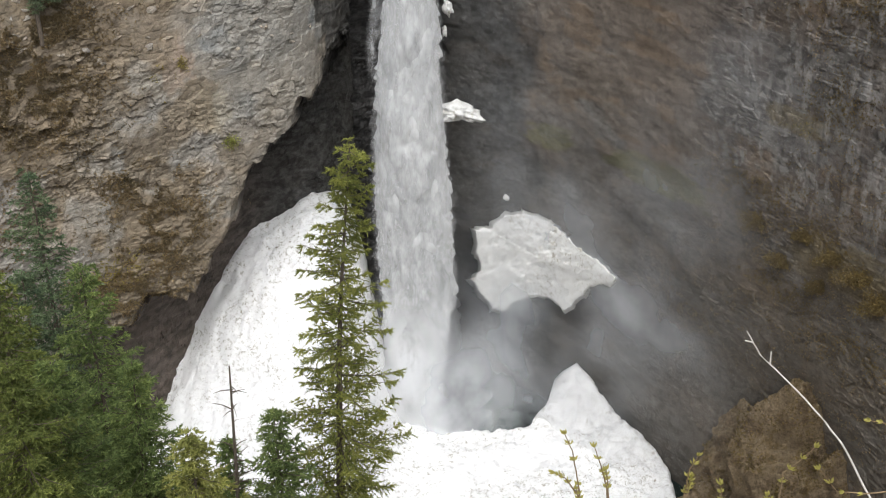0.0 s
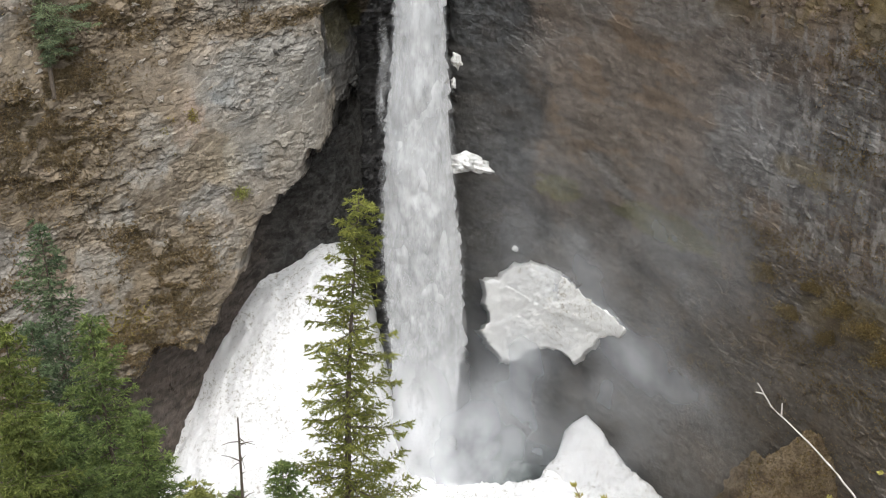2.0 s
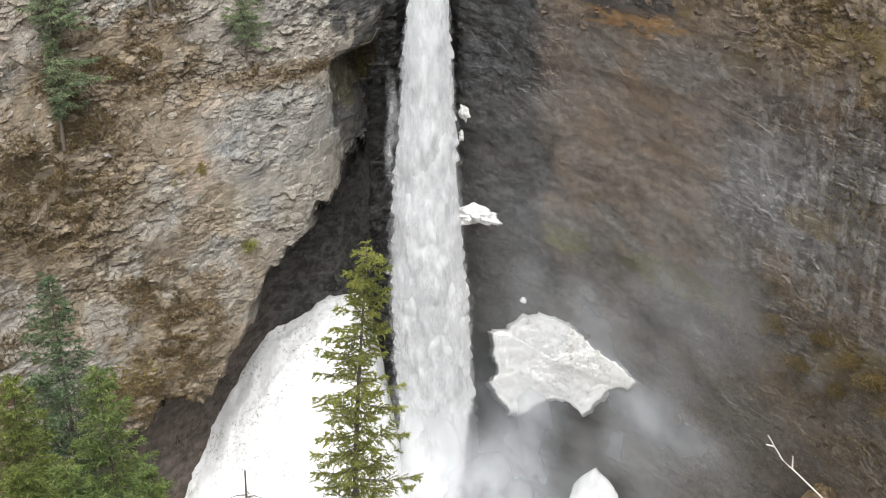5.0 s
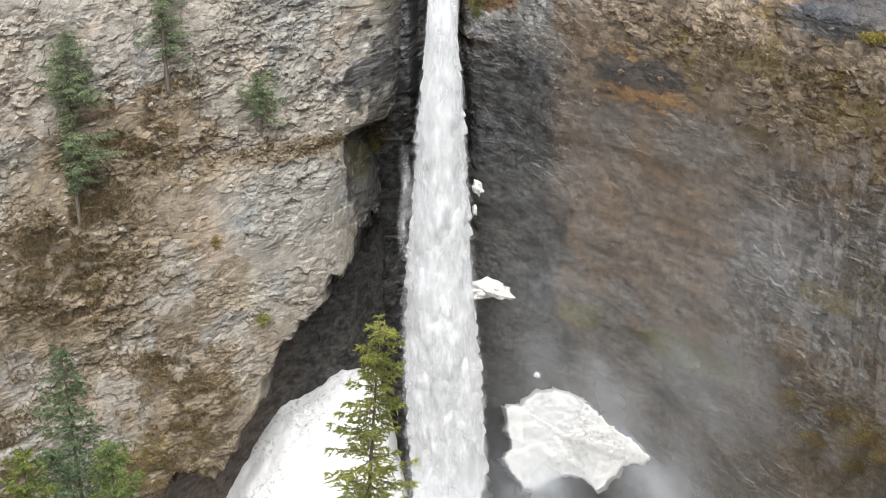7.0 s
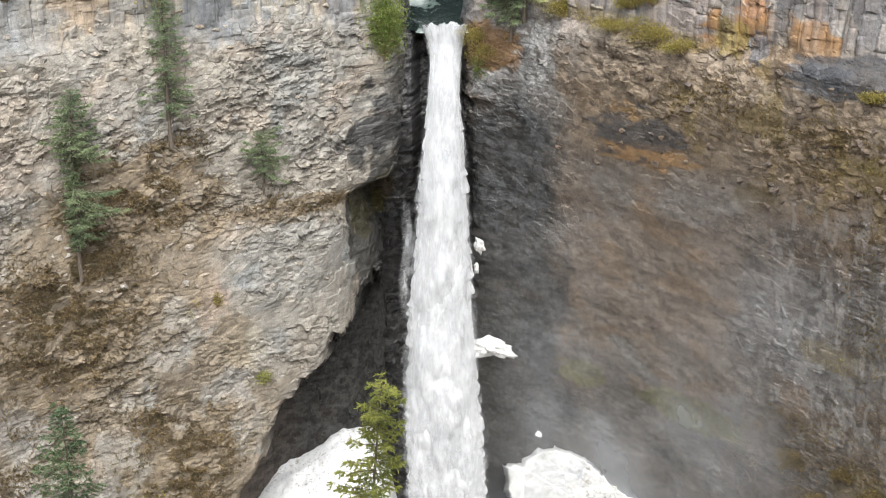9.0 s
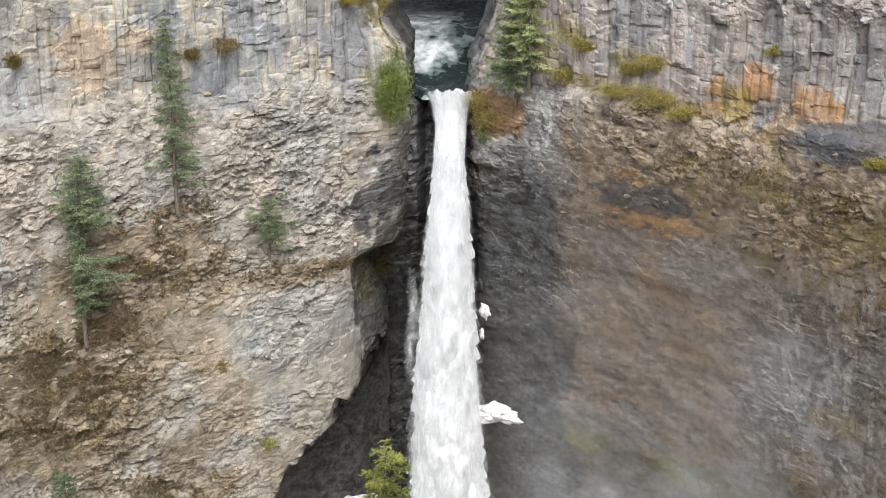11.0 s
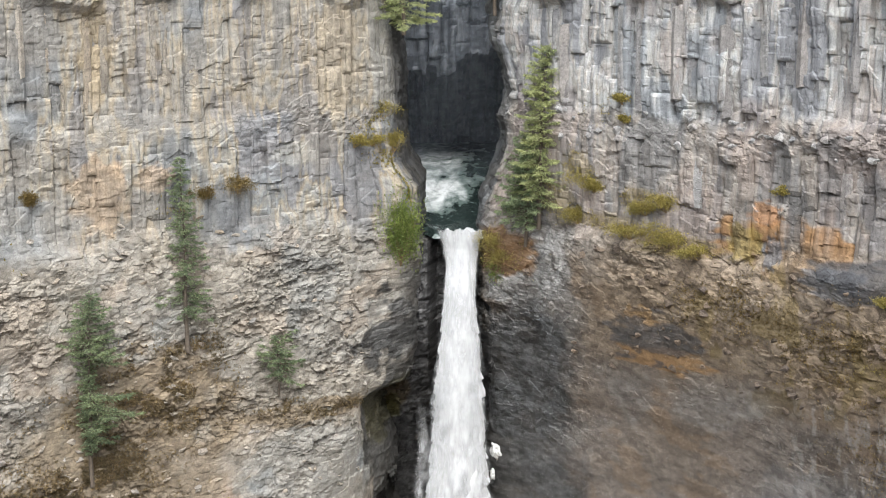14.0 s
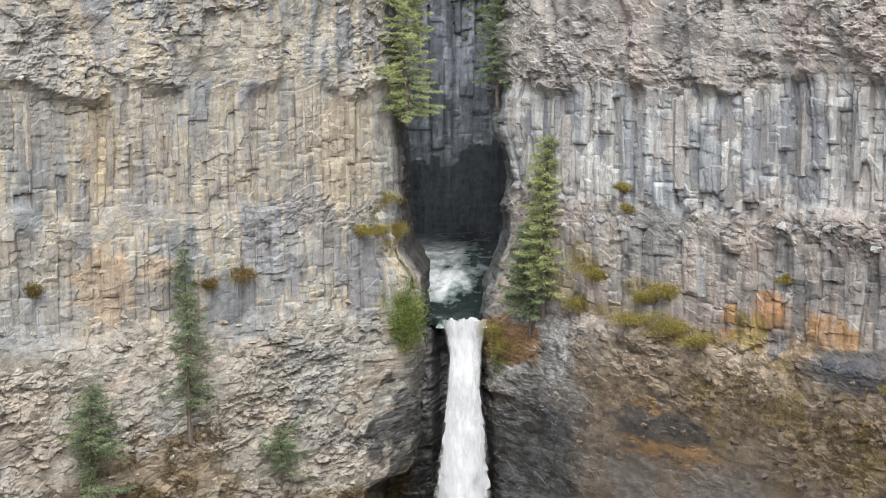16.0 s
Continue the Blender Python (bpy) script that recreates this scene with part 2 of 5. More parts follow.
# ---- arithmetic of broken rock ----
def scramble(ix, iy, seed):
    h = (ix.astype(np.int64) * 374761393 + iy.astype(np.int64) * 668265263 + seed * 1442695041) & 0xFFFFFFFF
    h = ((h ^ (h >> 13)) * 1274126177) & 0xFFFFFFFF
    h = ((h ^ (h >> 16)) * 2246822519) & 0xFFFFFFFF
    return ((h ^ (h >> 15)) & 0xFFFFFF) / 16777216.0


def smooth(x, a=0.0, b=1.0):
    t = np.clip((x - a) / (b - a), 0, 1)
    return t * t * (3 - 2 * t)


def vnoise(x, y, seed):
    ix, iy = np.floor(x), np.floor(y)
    fx, fy = x - ix, y - iy
    fx, fy = fx * fx * (3 - 2 * fx), fy * fy * (3 - 2 * fy)
    a, b = scramble(ix, iy, seed), scramble(ix + 1, iy, seed)
    c, d = scramble(ix, iy + 1, seed), scramble(ix + 1, iy + 1, seed)
    return (a + (b - a) * fx) * (1 - fy) + (c + (d - c) * fx) * fy


def fbm(x, y, seed, octaves=4):
    v, amp, total = 0.0, 1.0, 0.0
    for k in range(octaves):
        v = v + amp * vnoise(x * 2 ** k, y * 2 ** k, seed + k)
        total += amp
        amp *= 0.5
    return v / total


def cells(x, y, seed):
    """Broken blocks: for each point its block's three random numbers, the way from the block's heart, and the distance to the joint."""
    ix, iy = np.floor(x), np.floor(y)
    f1 = np.full(x.shape, 9.0)
    f2 = f1.copy()
    cx, cy, bx, by = (np.zeros(x.shape) for _ in range(4))
    for dx in (-1, 0, 1):
        for dy in (-1, 0, 1):
            gx, gy = ix + dx, iy + dy
            px, py = gx + 0.1 + 0.8 * scramble(gx, gy, seed), gy + 0.1 + 0.8 * scramble(gx, gy, seed + 7)
            d = (px - x) ** 2 + (py - y) ** 2
            near = d < f1
            f2 = np.where(near, f1, np.minimum(f2, d))
            f1 = np.where(near, d, f1)
            cx, cy = np.where(near, gx, cx), np.where(near, gy, cy)
            bx, by = np.where(near, x - px, bx), np.where(near, y - py, by)
    return (scramble(cx, cy, seed + 11), scramble(cx, cy, seed + 23), scramble(cx, cy, seed + 31), bx, by, np.sqrt(f2) - np.sqrt(f1))


def facets(x, y, seed, tilt=1.0, joint=0.12, open_joint=0.2):
    """Relief of tilted block faces, about -0.5 to 0.5, with open joints, and the block's random number."""
    r1, r2, r3, bx, by, edge = cells(x, y, seed)
    return (r1 - 0.5) + tilt * ((r2 - 0.5) * bx + (r3 - 0.5) * by) - open_joint * (1 - smooth(edge, 0, joint)), r2


def courses(x, y, seed, tilt=1.0, joint=0.1, open_joint=0.2):
    """Relief of blocks that lie in uneven rows along x: as facets(), and each block's way from its heart across the row."""
    def bounds(v, other, k):
        i = np.floor(v)
        lo, hi = (j + 0.7 * (scramble(j, other, k) - 0.5) for j in (i, i + 1))
        step = np.where(v < lo, -1, np.where(v >= hi, 1, 0))
        i = i + step
        lo, hi = (j + 0.7 * (scramble(j, other, k) - 0.5) for j in (i, i + 1))
        return i, v - lo, hi - v
    row, ya, yb = bounds(y, np.zeros_like(y), seed)
    cell, xa, xb = bounds(x + 0.5 * row + 3 * scramble(row, row, seed + 1), row, seed + 2)
    r1, r2, r3 = (scramble(cell, row, seed + k) for k in (11, 23, 31))
    edge = np.minimum(np.minimum(xa, xb), np.minimum(ya, yb))
    across = (ya - yb) / (ya + yb)
    out = (r1 - 0.5) + tilt * ((r2 - 0.5) * (xa - xb) / (xa + xb) + (r3 - 0.5) * across) * 0.5 - open_joint * (1 - smooth(edge, 0, joint))
    return out, r2, across


# ---- meshes ----
def grid_mesh(name, p, tint=None, fade=None, flat=True, worn=None):
    nv, nu = p.shape[:2]
    me = bpy.data.meshes.new(name)
    i = (np.arange(nv - 1)[:, None] * nu + np.arange(nu - 1)[None]).ravel()
    quads = np.stack([i, i + 1, i + nu + 1, i + nu], 1).astype(np.int32)
    me.vertices.add(nv * nu)
    me.vertices.foreach_set("co", p.astype(np.float32).ravel())
    me.loops.add(quads.size)
    me.loops.foreach_set("vertex_index", quads.ravel())
    me.polygons.add(len(quads))
    me.polygons.foreach_set("loop_start", np.arange(0, quads.size, 4, dtype=np.int32))
    me.update(calc_edges=True)
    me.polygons.foreach_set("use_smooth", np.full(len(quads), not flat))
    if tint is not None:
        me.color_attributes.new("tint", "FLOAT_COLOR", "POINT").data.foreach_set("color", tint.astype(np.float32).ravel())
    if fade is not None:
        me.attributes.new("fade", "FLOAT", "POINT").data.foreach_set("value", fade.astype(np.float32).ravel())
    if worn is not None:
        me.attributes.new("worn", "FLOAT", "POINT").data.foreach_set("value", worn.astype(np.float32).ravel())
    return me


def tri_mesh(name, tris):
    """A mesh of loose triangles, an array (n, 3, 3)."""
    me = bpy.data.meshes.new(name)
    k = len(tris)
    me.vertices.add(3 * k)
    me.vertices.foreach_set("co", tris.astype(np.float32).ravel())
    me.loops.add(3 * k)
    me.loops.foreach_set("vertex_index", np.arange(3 * k, dtype=np.int32))
    me.polygons.add(k)
    me.polygons.foreach_set("loop_start", np.arange(0, 3 * k, 3, dtype=np.int32))
    me.update(calc_edges=True)
    return me


def put(name, me, material, parent=None, label="", category="", group="", kind=""):
    ob = new(name, me)
    if material:
        me.materials.clear()
        me.materials.append(material)
    ob.parent = parent
    return tagged(ob, label, category, group, kind)


def tubes(paths, sides=6):
    """One bmesh of tapered tubes; each path is a list of (point, radius)."""
    bm = bmesh.new()
    for path in paths:
        rings = []
        for k, (p, r) in enumerate(path):
            p = Vector(p)
            q = Vector(path[min(k + 1, len(path) - 1)][0]) - Vector(path[max(k - 1, 0)][0])
            q.normalize()
            a = q.orthogonal().normalized()
            b = q.cross(a)
            rings.append([bm.verts.new(p + (a * math.cos(w) + b * math.sin(w)) * r) for w in (2 * math.pi * s / sides for s in range(sides))])
        for lo, hi in zip(rings, rings[1:]):
            for s in range(sides):
                bm.faces.new((lo[s], lo[(s + 1) % sides], hi[(s + 1) % sides], hi[s]))
        bm.faces.new(rings[-1])
        bm.faces.new(rings[0][::-1])
    return bm


def part(name, bm, material, parent, label=""):
    me = bpy.data.meshes.new(name)
    bm.to_mesh(me)
    bm.free()
    return put(name, me, material, parent, label)


# ---- the lie of the cliffs: plan curves (x, y) ----
PLAN_L = [(-110, 44), (-60, 66), (-34, 81), (-27.5, 86), (-20, 90), (-13, 93.6), (-8, 97), (-5.4, 98.6), (-4.9, 99.6), (-4.7, 103), (-4.6, 110), (-5.5, 118), (-7, 128), (-8, 142)]
PLAN_R = [(90, 44), (45, 57), (33, 68), (28, 73.5), (23.4, 78), (17.7, 84), (12, 89.4), (7.2, 94), (4, 98), (3.1, 99.4), (3.0, 103), (3.4, 110), (5, 118), (8, 128), (9, 142)]
EDGE_L = [(0, -6.0), (41, -6.0), (45, -5.8), (47.5, -6.7), (50, -6.9), (51.0, -4.6), (53, -3.7), (57, -3.4), (62, -3.3), (66.5, -3.4), (68.5, -4.7), (70, -5.1), (75, -5.0), (79, -5.3), (88, -5.9), (98, -6)]
EDGE_R = [(0, 2.6), (50, 2.2), (61, 1.7), (65, 2.0), (69.6, 3.5), (75, 3.7), (77, 2.8), (79, 2.7), (88, 3.3), (98, 3.4)]
UNDER_L = [(-60, 18), (-30, 22), (-22.7, 25), (-18.6, 26), (-15.2, 31.7), (-13.3, 35.2), (-10.5, 38.2), (-6.6, 41), (-4, 43.5), (2, 44)]
BACK_L = [(-60, 66), (-34, 81), (-24, 90.5), (-21.7, 93), (-15.5, 101), (-9, 105), (0, 108)]
BACK_R = [(0, 106), (7, 103.5), (12, 100), (18, 94), (24, 86), (30, 77), (34, 70), (40, 62), (90, 46)]


def table(rows, x):
    xs, ys = zip(*rows)
    return np.interp(x, xs, ys)


def along(plan, steps):
    """Points at the given spacings along a plan curve, with the way to the canyon side."""
    xy = np.array(plan, float)
    d = np.r_[0, np.cumsum(np.hypot(*np.diff(xy, axis=0).T))]
    s = [d[0]]
    while s[-1] < d[-1]:
        s.append(s[-1] + steps(s[-1], np.interp(s[-1], d, xy[:, 0]), np.interp(s[-1], d, xy[:, 1])))
    s = np.minimum(np.array(s), d[-1])
    soft = np.linspace(-1.2, 1.2, 7)
    x = sum(np.interp(s + k, d, xy[:, 0]) for k in soft) / 7
    y = sum(np.interp(s + k, d, xy[:, 1]) for k in soft) / 7
    return s, x, y


def moss_rock():
    m, n, l, b = shader("mossy brown rock", 0.95)
    a = noise_node(n, l, 0.5, 8, 0.7)
    r = ramp(n, l, a.outputs[0], [(0.3, (0.07, 0.056, 0.035)), (0.42, (0.16, 0.115, 0.07)), (0.52, (0.25, 0.19, 0.12)), (0.6, (0.17, 0.12, 0.06)), (0.72, (0.12, 0.1, 0.06))])
    g = noise_node(n, l, 5.0, 8, 0.8)
    k = ramp(n, l, g.outputs[0], [(0.35, (0.45, 0.45, 0.45)), (0.55, (1, 1, 1)), (0.7, (1.35, 1.3, 1.2))])
    l.new(mix(n, l, "MULTIPLY", 0.9, r.outputs[0], k.outputs[0]), b.inputs["Base Color"])
    bump(n, l, b, g.outputs[0], 1.0, 0.3)
    return m


MOSS_ROCK = moss_rock()


def relief(u, z, seed, tiers, calm=0.0):
    """How far the broken rock stands out of the cliff's mean face at u along it and height z, and colour numbers of its blocks and columns."""
    w = (fbm(u / 5, z / 5, seed, 3) - 0.5)
    jig = 0.25 * (vnoise(u * 1.6, z * 1.6, seed + 3) - 0.5)
    uu, zz = u + 1.0 * w + jig, z + 0.9 * (fbm(u / 6, z / 4, seed + 5, 3) - 0.5) + 0.6 * jig
    uc = u + 1.0 * (fbm(u / 4, z / 11, seed + 6, 3) - 0.5) + 0.3 * jig
    big = fbm(u / 5.5, z / 4, seed + 9, 3) - 0.5
    mid, r1 = facets(uu / 1.25 + zz * 0.1, zz / 1.0 - uu * 0.1, seed + 13, 1.3, 0.06, 0.14)
    bed, r0, _ = courses(uu / 1.3, zz / 0.8, seed + 15, 0.9, 0.06, 0.22)
    small, r2, _ = courses(uu / 0.62 + zz * 0.15, zz / 0.36 - uu * 0.1, seed + 17, 1.2, 0.1, 0.2)
    chip, r5 = facets(uu / 0.42 + zz * 0.2, zz / 0.3 - uu * 0.15, seed + 19, 1.4, 0.1, 0.1)
    pillar, r3, bow = courses(zz / 5.0, uc / 1.1, seed + 21, 0.4, 0.05, 0.2)
    slab, r4, side = courses(zz / 3.6, uc / 0.6, seed + 25, 0.5, 0.06, 0.22)
    col, bro = tiers, 1 - tiers
    rough = 0.35 + 0.8 * smooth(fbm(u / 4, z / 3, seed + 33, 4), 0.36, 0.62)
    ledgy = smooth(fbm(u / 3, z / 3, seed + 35, 3), 0.4, 0.6)
    out = (1.1 - 0.3 * col) * (1 - 0.8 * smooth(calm + 0 * u, 0, 0.5)) * big
    out = out + bro * rough * (1 - calm) * ((0.36 - 0.1 * ledgy) * mid + (0.04 + 0.16 * ledgy) * bed + 0.1 * small + 0.16 * chip)
    out = out + col * (0.55 * pillar - 0.12 * bow ** 2 + 0.22 * slab - 0.04 * side ** 2 + 0.1 * mid + 0.03 * small)
    tone = bro * (0.16 * r0 + 0.2 * r1 + 0.34 * r2 + 0.3 * r5) + col * (0.36 * r3 + 0.44 * r4 + 0.2 * r2)
    tone = smooth(tone, 0.2, 0.8)
    return out + 0.07 * (fbm(u * 1.5, z * 1.5, seed + 29, 3) - 0.5), tone, r3


def pick(tone, *colours):
    """A colour from a row of colours, by the numbers in tone (0 to 1)."""
    k = np.linspace(0, 1, len(colours))
    return np.stack([np.interp(tone, k, [c[i] for c in colours]) for i in range(3)], -1)


def blend(base, colour, w):
    return base + (np.array(colour) - base) * w[..., None]


def patch(u, z, cu, cz, ru, rz, seed, rough=0.9):
    """A ragged patch round (cu, cz), 1 inside and 0 outside."""
    d = np.sqrt(((u - cu) / ru) ** 2 + ((z - cz) / rz) ** 2)
    return smooth(1.15 - d + rough * (fbm(u / (0.35 * ru), z / (0.35 * rz), seed, 4) - 0.5), 0, 0.35)


def column_tier(u, z, seed):
    """Where the lava stands in columns: an upper tier, and a broken lower one."""
    sway = 3.0 * (fbm(u / 5, z * 0 + 0.5, seed, 5) - 0.5)
    upper = smooth(z, 72.4 + sway, 73.2 + sway) * (1 - smooth(z, 80.6 + sway, 81.4 + sway))
    lower = 0.8 * smooth(z, 64.3 + sway, 65.2 + sway) * (1 - smooth(z, 70.6 + sway, 71.6 + sway))
    return upper, lower, sway


Z0, Z1 = -3.0, 96.0


def heights():
    out = [Z0]
    while out[-1] < Z1:
        out.append(out[-1] + (0.1 if 20 < out[-1] < 91 else 0.22))
    return np.array(out)


STAINS_L = [(0.27, 0.275, 0.285), (0.36, 0.355, 0.345), (0.46, 0.43, 0.38), (0.54, 0.44, 0.32), (0.5, 0.45, 0.38), (0.36, 0.355, 0.35), (0.53, 0.49, 0.43), (0.52, 0.42, 0.3), (0.29, 0.285, 0.3)]
STAINS_R = [(0.27, 0.28, 0.295), (0.38, 0.38, 0.38), (0.47, 0.46, 0.44), (0.42, 0.385, 0.355), (0.5, 0.485, 0.465), (0.36, 0.355, 0.355), (0.45, 0.4, 0.365), (0.47, 0.46, 0.44), (0.25, 0.25, 0.265)]


def staining(u, z, hue, seed):
    """Numbers for the stains of a standing rock face: soft patches drawn out downwards, with thin runs."""
    soft = 3.4 * (fbm(u / 3.0, z / 7.0, seed, 4) - 0.5)
    runs = 1.5 * (fbm(u / 0.55, z / 8.0, seed + 1, 3) - 0.5)
    return np.clip(0.5 + soft + runs + 0.3 * (hue - 0.5), 0, 1)


# stained faces of the left cliff: colour, strength, plan x, height, half width, half height
FACES_L = [((0.3, 0.305, 0.305), 0.75, -12.4, 46.3, 4.6, 3.4), ((0.31, 0.31, 0.31), 0.6, -22.2, 41.3, 2.8, 1.8), ((0.32, 0.31, 0.3), 0.6, -15.2, 37.4, 4.5, 2.4), ((0.3, 0.295, 0.285), 0.5, -10, 41.5, 3, 2.6),
           ((0.52, 0.37, 0.28), 0.65, -18.5, 44.4, 1.2, 2.4), ((0.52, 0.46, 0.36), 0.65, -16.4, 40, 1.5, 2.0), ((0.48, 0.39, 0.31), 0.5, -20, 47, 3.2, 2.4), ((0.3, 0.3, 0.31), 0.5, -31, 37.5, 2.5, 2.5)]

TIERS_L = [((0.56, 0.4, 0.27), 0.8, -25.0, 67.3, 1.8, 2.6), ((0.56, 0.41, 0.29), 0.7, -21.7, 68.6, 1.3, 1.0), ((0.38, 0.385, 0.39), 0.75, -29, 65.8, 2.8, 2.8), ((0.25, 0.25, 0.26), 0.7, -16.6, 65.4, 1.2, 2.2),
           ((0.33, 0.335, 0.35), 0.8, -22.2, 73, 1.4, 1.5), ((0.55, 0.42, 0.26), 0.75, -24.8, 77.5, 1.0, 3.6), ((0.55, 0.45, 0.33), 0.75, -9.3, 76.6, 1.9, 4.0), ((0.37, 0.375, 0.375), 0.75, -5.8, 76.4, 1.1, 5.5),
           ((0.62, 0.6, 0.56), 0.6, -12.4, 69.7, 1.5, 0.8), ((0.34, 0.35, 0.36), 0.6, -14.5, 67.2, 1.4, 1.6), ((0.35, 0.35, 0.36), 0.6, -30, 84, 2.6, 2.0), ((0.53, 0.46, 0.36), 0.5, -16, 84, 4, 2)]


def left_cliff(u, x, y, z):
    """Places and colours of the left cliff; u is the way along it, -u beyond the corner's start."""
    upper, lower, sway = column_tier(u, z, 101)
    stand = upper * (0.55 + 0.35 * smooth(fbm(u / 4, z / 5, 103, 3), 0.4, 0.6)) + 0.95 * lower
    face = np.maximum(patch(x, z, -30, 65.5, 4, 3.6, 154), 0.25 * patch(x, z, -13, 44, 8, 6, 155))
    face = np.maximum(face, np.maximum(patch(x, z, -19, 66.5, 1.7, 2.4, 156), 0.3 * patch(x, z, -9, 58, 2.2, 2.6, 157)))
    face = np.maximum(face, (0.3 + 0.3 * smooth(fbm(u / 3, z / 3, 109, 3), 0.45, 0.6)) * smooth(51 - z, 0, 3) * smooth(x, -26, -22))
    face = np.maximum(face, 0.55 * smooth(z, 63 + sway, 65 + sway) * (1 - smooth(z, 80 + sway, 82 + sway)))
    out, tone, hue = relief(u, z, 111, np.clip(stand, 0, 1) * (1 - 0.4 * face), 0.75 * face)
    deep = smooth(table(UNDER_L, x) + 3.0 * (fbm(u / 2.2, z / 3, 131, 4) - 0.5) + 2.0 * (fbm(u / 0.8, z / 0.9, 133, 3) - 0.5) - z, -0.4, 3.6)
    gap = np.maximum(table(BACK_L, x) - y, 0)
    corner = smooth(x, -10.5, -5.3)
    px = x + corner * (table(EDGE_L, z) + 4.9 + 0.7 * (fbm(z / 1.6, 0 * z + 0.3, 107, 4) - 0.5)) * smooth(y, 95, 98.8)
    ledge = 0.2 * (1 - smooth(z, 71.6 + sway, 73.6 + sway)) + 0.4 * (1 - smooth(z, 63.0 + sway, 65.4 + sway)) + 0.5 * smooth(fbm(u / 2.5, z / 9, 105, 3), 0.42, 0.6) * smooth(z, 80.4 + sway, 81.6 + sway) + 0.045 * np.maximum(64 - z, 0)
    ledge = ledge * (1 - 0.9 * deep) * (1 - corner)
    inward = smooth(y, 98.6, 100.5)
    nx, ny = 0.53 * (1 - inward) + 1.0 * inward, -0.85 * (1 - inward)
    out = out * (1 - 0.15 * corner + 0.4 * inward)
    p = np.stack([px + nx * (out + ledge), y + ny * (out + ledge) + gap * deep, z + 0 * x], -1)
    c = pick(tone, (0.2, 0.175, 0.152), (0.32, 0.287, 0.252), (0.39, 0.352, 0.308), (0.35, 0.322, 0.29), (0.465, 0.422, 0.37))
    grey = smooth(fbm(u / 4, z / 3, 141, 4), 0.5, 0.6)
    c = blend(c, (0.3, 0.29, 0.275), 0.65 * grey)
    peach = smooth(fbm(u / 3, z / 2.5, 142, 4), 0.56, 0.66)
    c = blend(c, (0.47, 0.37, 0.29), 0.5 * peach)
    # the smooth grey face over the undercut
    for k, (tint, much, sx, sz, rx, rz) in enumerate(FACES_L):
        c = blend(c, np.array(tint) * (0.75 + 0.5 * tone[..., None]), much * patch(x, z, sx, sz, rx, rz, 170 + k, 1.3))
    ochre = smooth(fbm(u / 3.5, z / 7, 143, 4), 0.55, 0.68) * smooth(z, 60, 70)
    c = blend(c, (0.5, 0.38, 0.25), 0.4 * ochre)
    stain = pick(staining(u, z, hue, 161), *STAINS_L)
    c = c + (stain * (0.88 + 0.2 * tone[..., None]) - c) * np.clip(0.85 * upper + 0.8 * smooth(z, 62.5 + sway, 66 + sway), 0, 0.85)[..., None]
    for k, (tint, much, sx, sz, rx, rz) in enumerate(TIERS_L):
        c = blend(c, np.array(tint) * (0.8 + 0.4 * tone[..., None]), much * patch(x, z, sx, sz, rx, rz, 180 + k, 1.1))
    tan = smooth(fbm(u / 7, z / 5, 144, 5), 0.42, 0.56)
    c = blend(c, (0.4, 0.335, 0.265), 0.4 * tan)
    # brown brush and soil on the broken slopes
    soil = smooth(fbm(u / 4, z / 4, 147, 5), 0.52, 0.62) * smooth(64 - z, 8, 20) * smooth(-x, 8, 18)
    soil = 0.8 * soil
    soil = np.maximum(soil, patch(x, z, -28, 44.4, 6.0, 7.4, 148))
    soil = np.maximum(soil, np.maximum(patch(x, z, -22.8, 52.4, 5.6, 4.2, 149, 1.3), patch(x, z, -12, 50.3, 4.5, 0.9, 163, 1.5)))
    soil = np.maximum(soil, patch(x, z, -25.4, 48.4, 4.2, 3.4, 165, 1.3))
    soil = np.maximum(soil, patch(x, z, -20.8, 31, 4, 5, 150, 1.4))
    soil = np.maximum(soil, patch(x, z, -22, 26.5, 5, 3.6, 166, 1.0))
    c = blend(c, np.array((0.24, 0.178, 0.116)) * (0.75 + 0.5 * tone[..., None]), 0.8 * soil)
    # the undercut's shade and the falls' wet rock, both put into one dark tint
    wet_shaded = np.maximum(smooth(deep + 0.5 * (fbm(u / 0.7, z / 1.2, 135, 4) - 0.5), 0.02, 0.4), smooth(x, -7.5, -4.6) * (1 - smooth(z, 58, 66)))
    # rock that turns into the slot takes the full dark tint
    wet_shaded = np.maximum(wet_shaded, inward)
    wet_shaded = np.maximum(wet_shaded, patch(x, z, -6.3, 55.5, 2.0, 2.6, 152, 2.2))
    # nook beside the falls, kept dark by colour
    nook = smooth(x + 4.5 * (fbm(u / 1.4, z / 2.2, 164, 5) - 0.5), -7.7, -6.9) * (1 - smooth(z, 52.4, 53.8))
    wet_shaded = np.maximum(wet_shaded, 0.95 * nook)
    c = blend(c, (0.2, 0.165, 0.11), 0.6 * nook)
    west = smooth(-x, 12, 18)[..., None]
    c = blend(c, np.array((0.055, 0.053, 0.053)) * (0.35 + 1.3 * tone[..., None]) * (1 - west) + np.array((0.13, 0.1, 0.085)) * west * (0.6 + 0.8 * tone[..., None]), 0.9 * wet_shaded)
    moss = patch(x, z, -5.4, 49, 1.3, 3.0, 153) * 0.6
    c = blend(c, (0.06, 0.05, 0.015), moss)
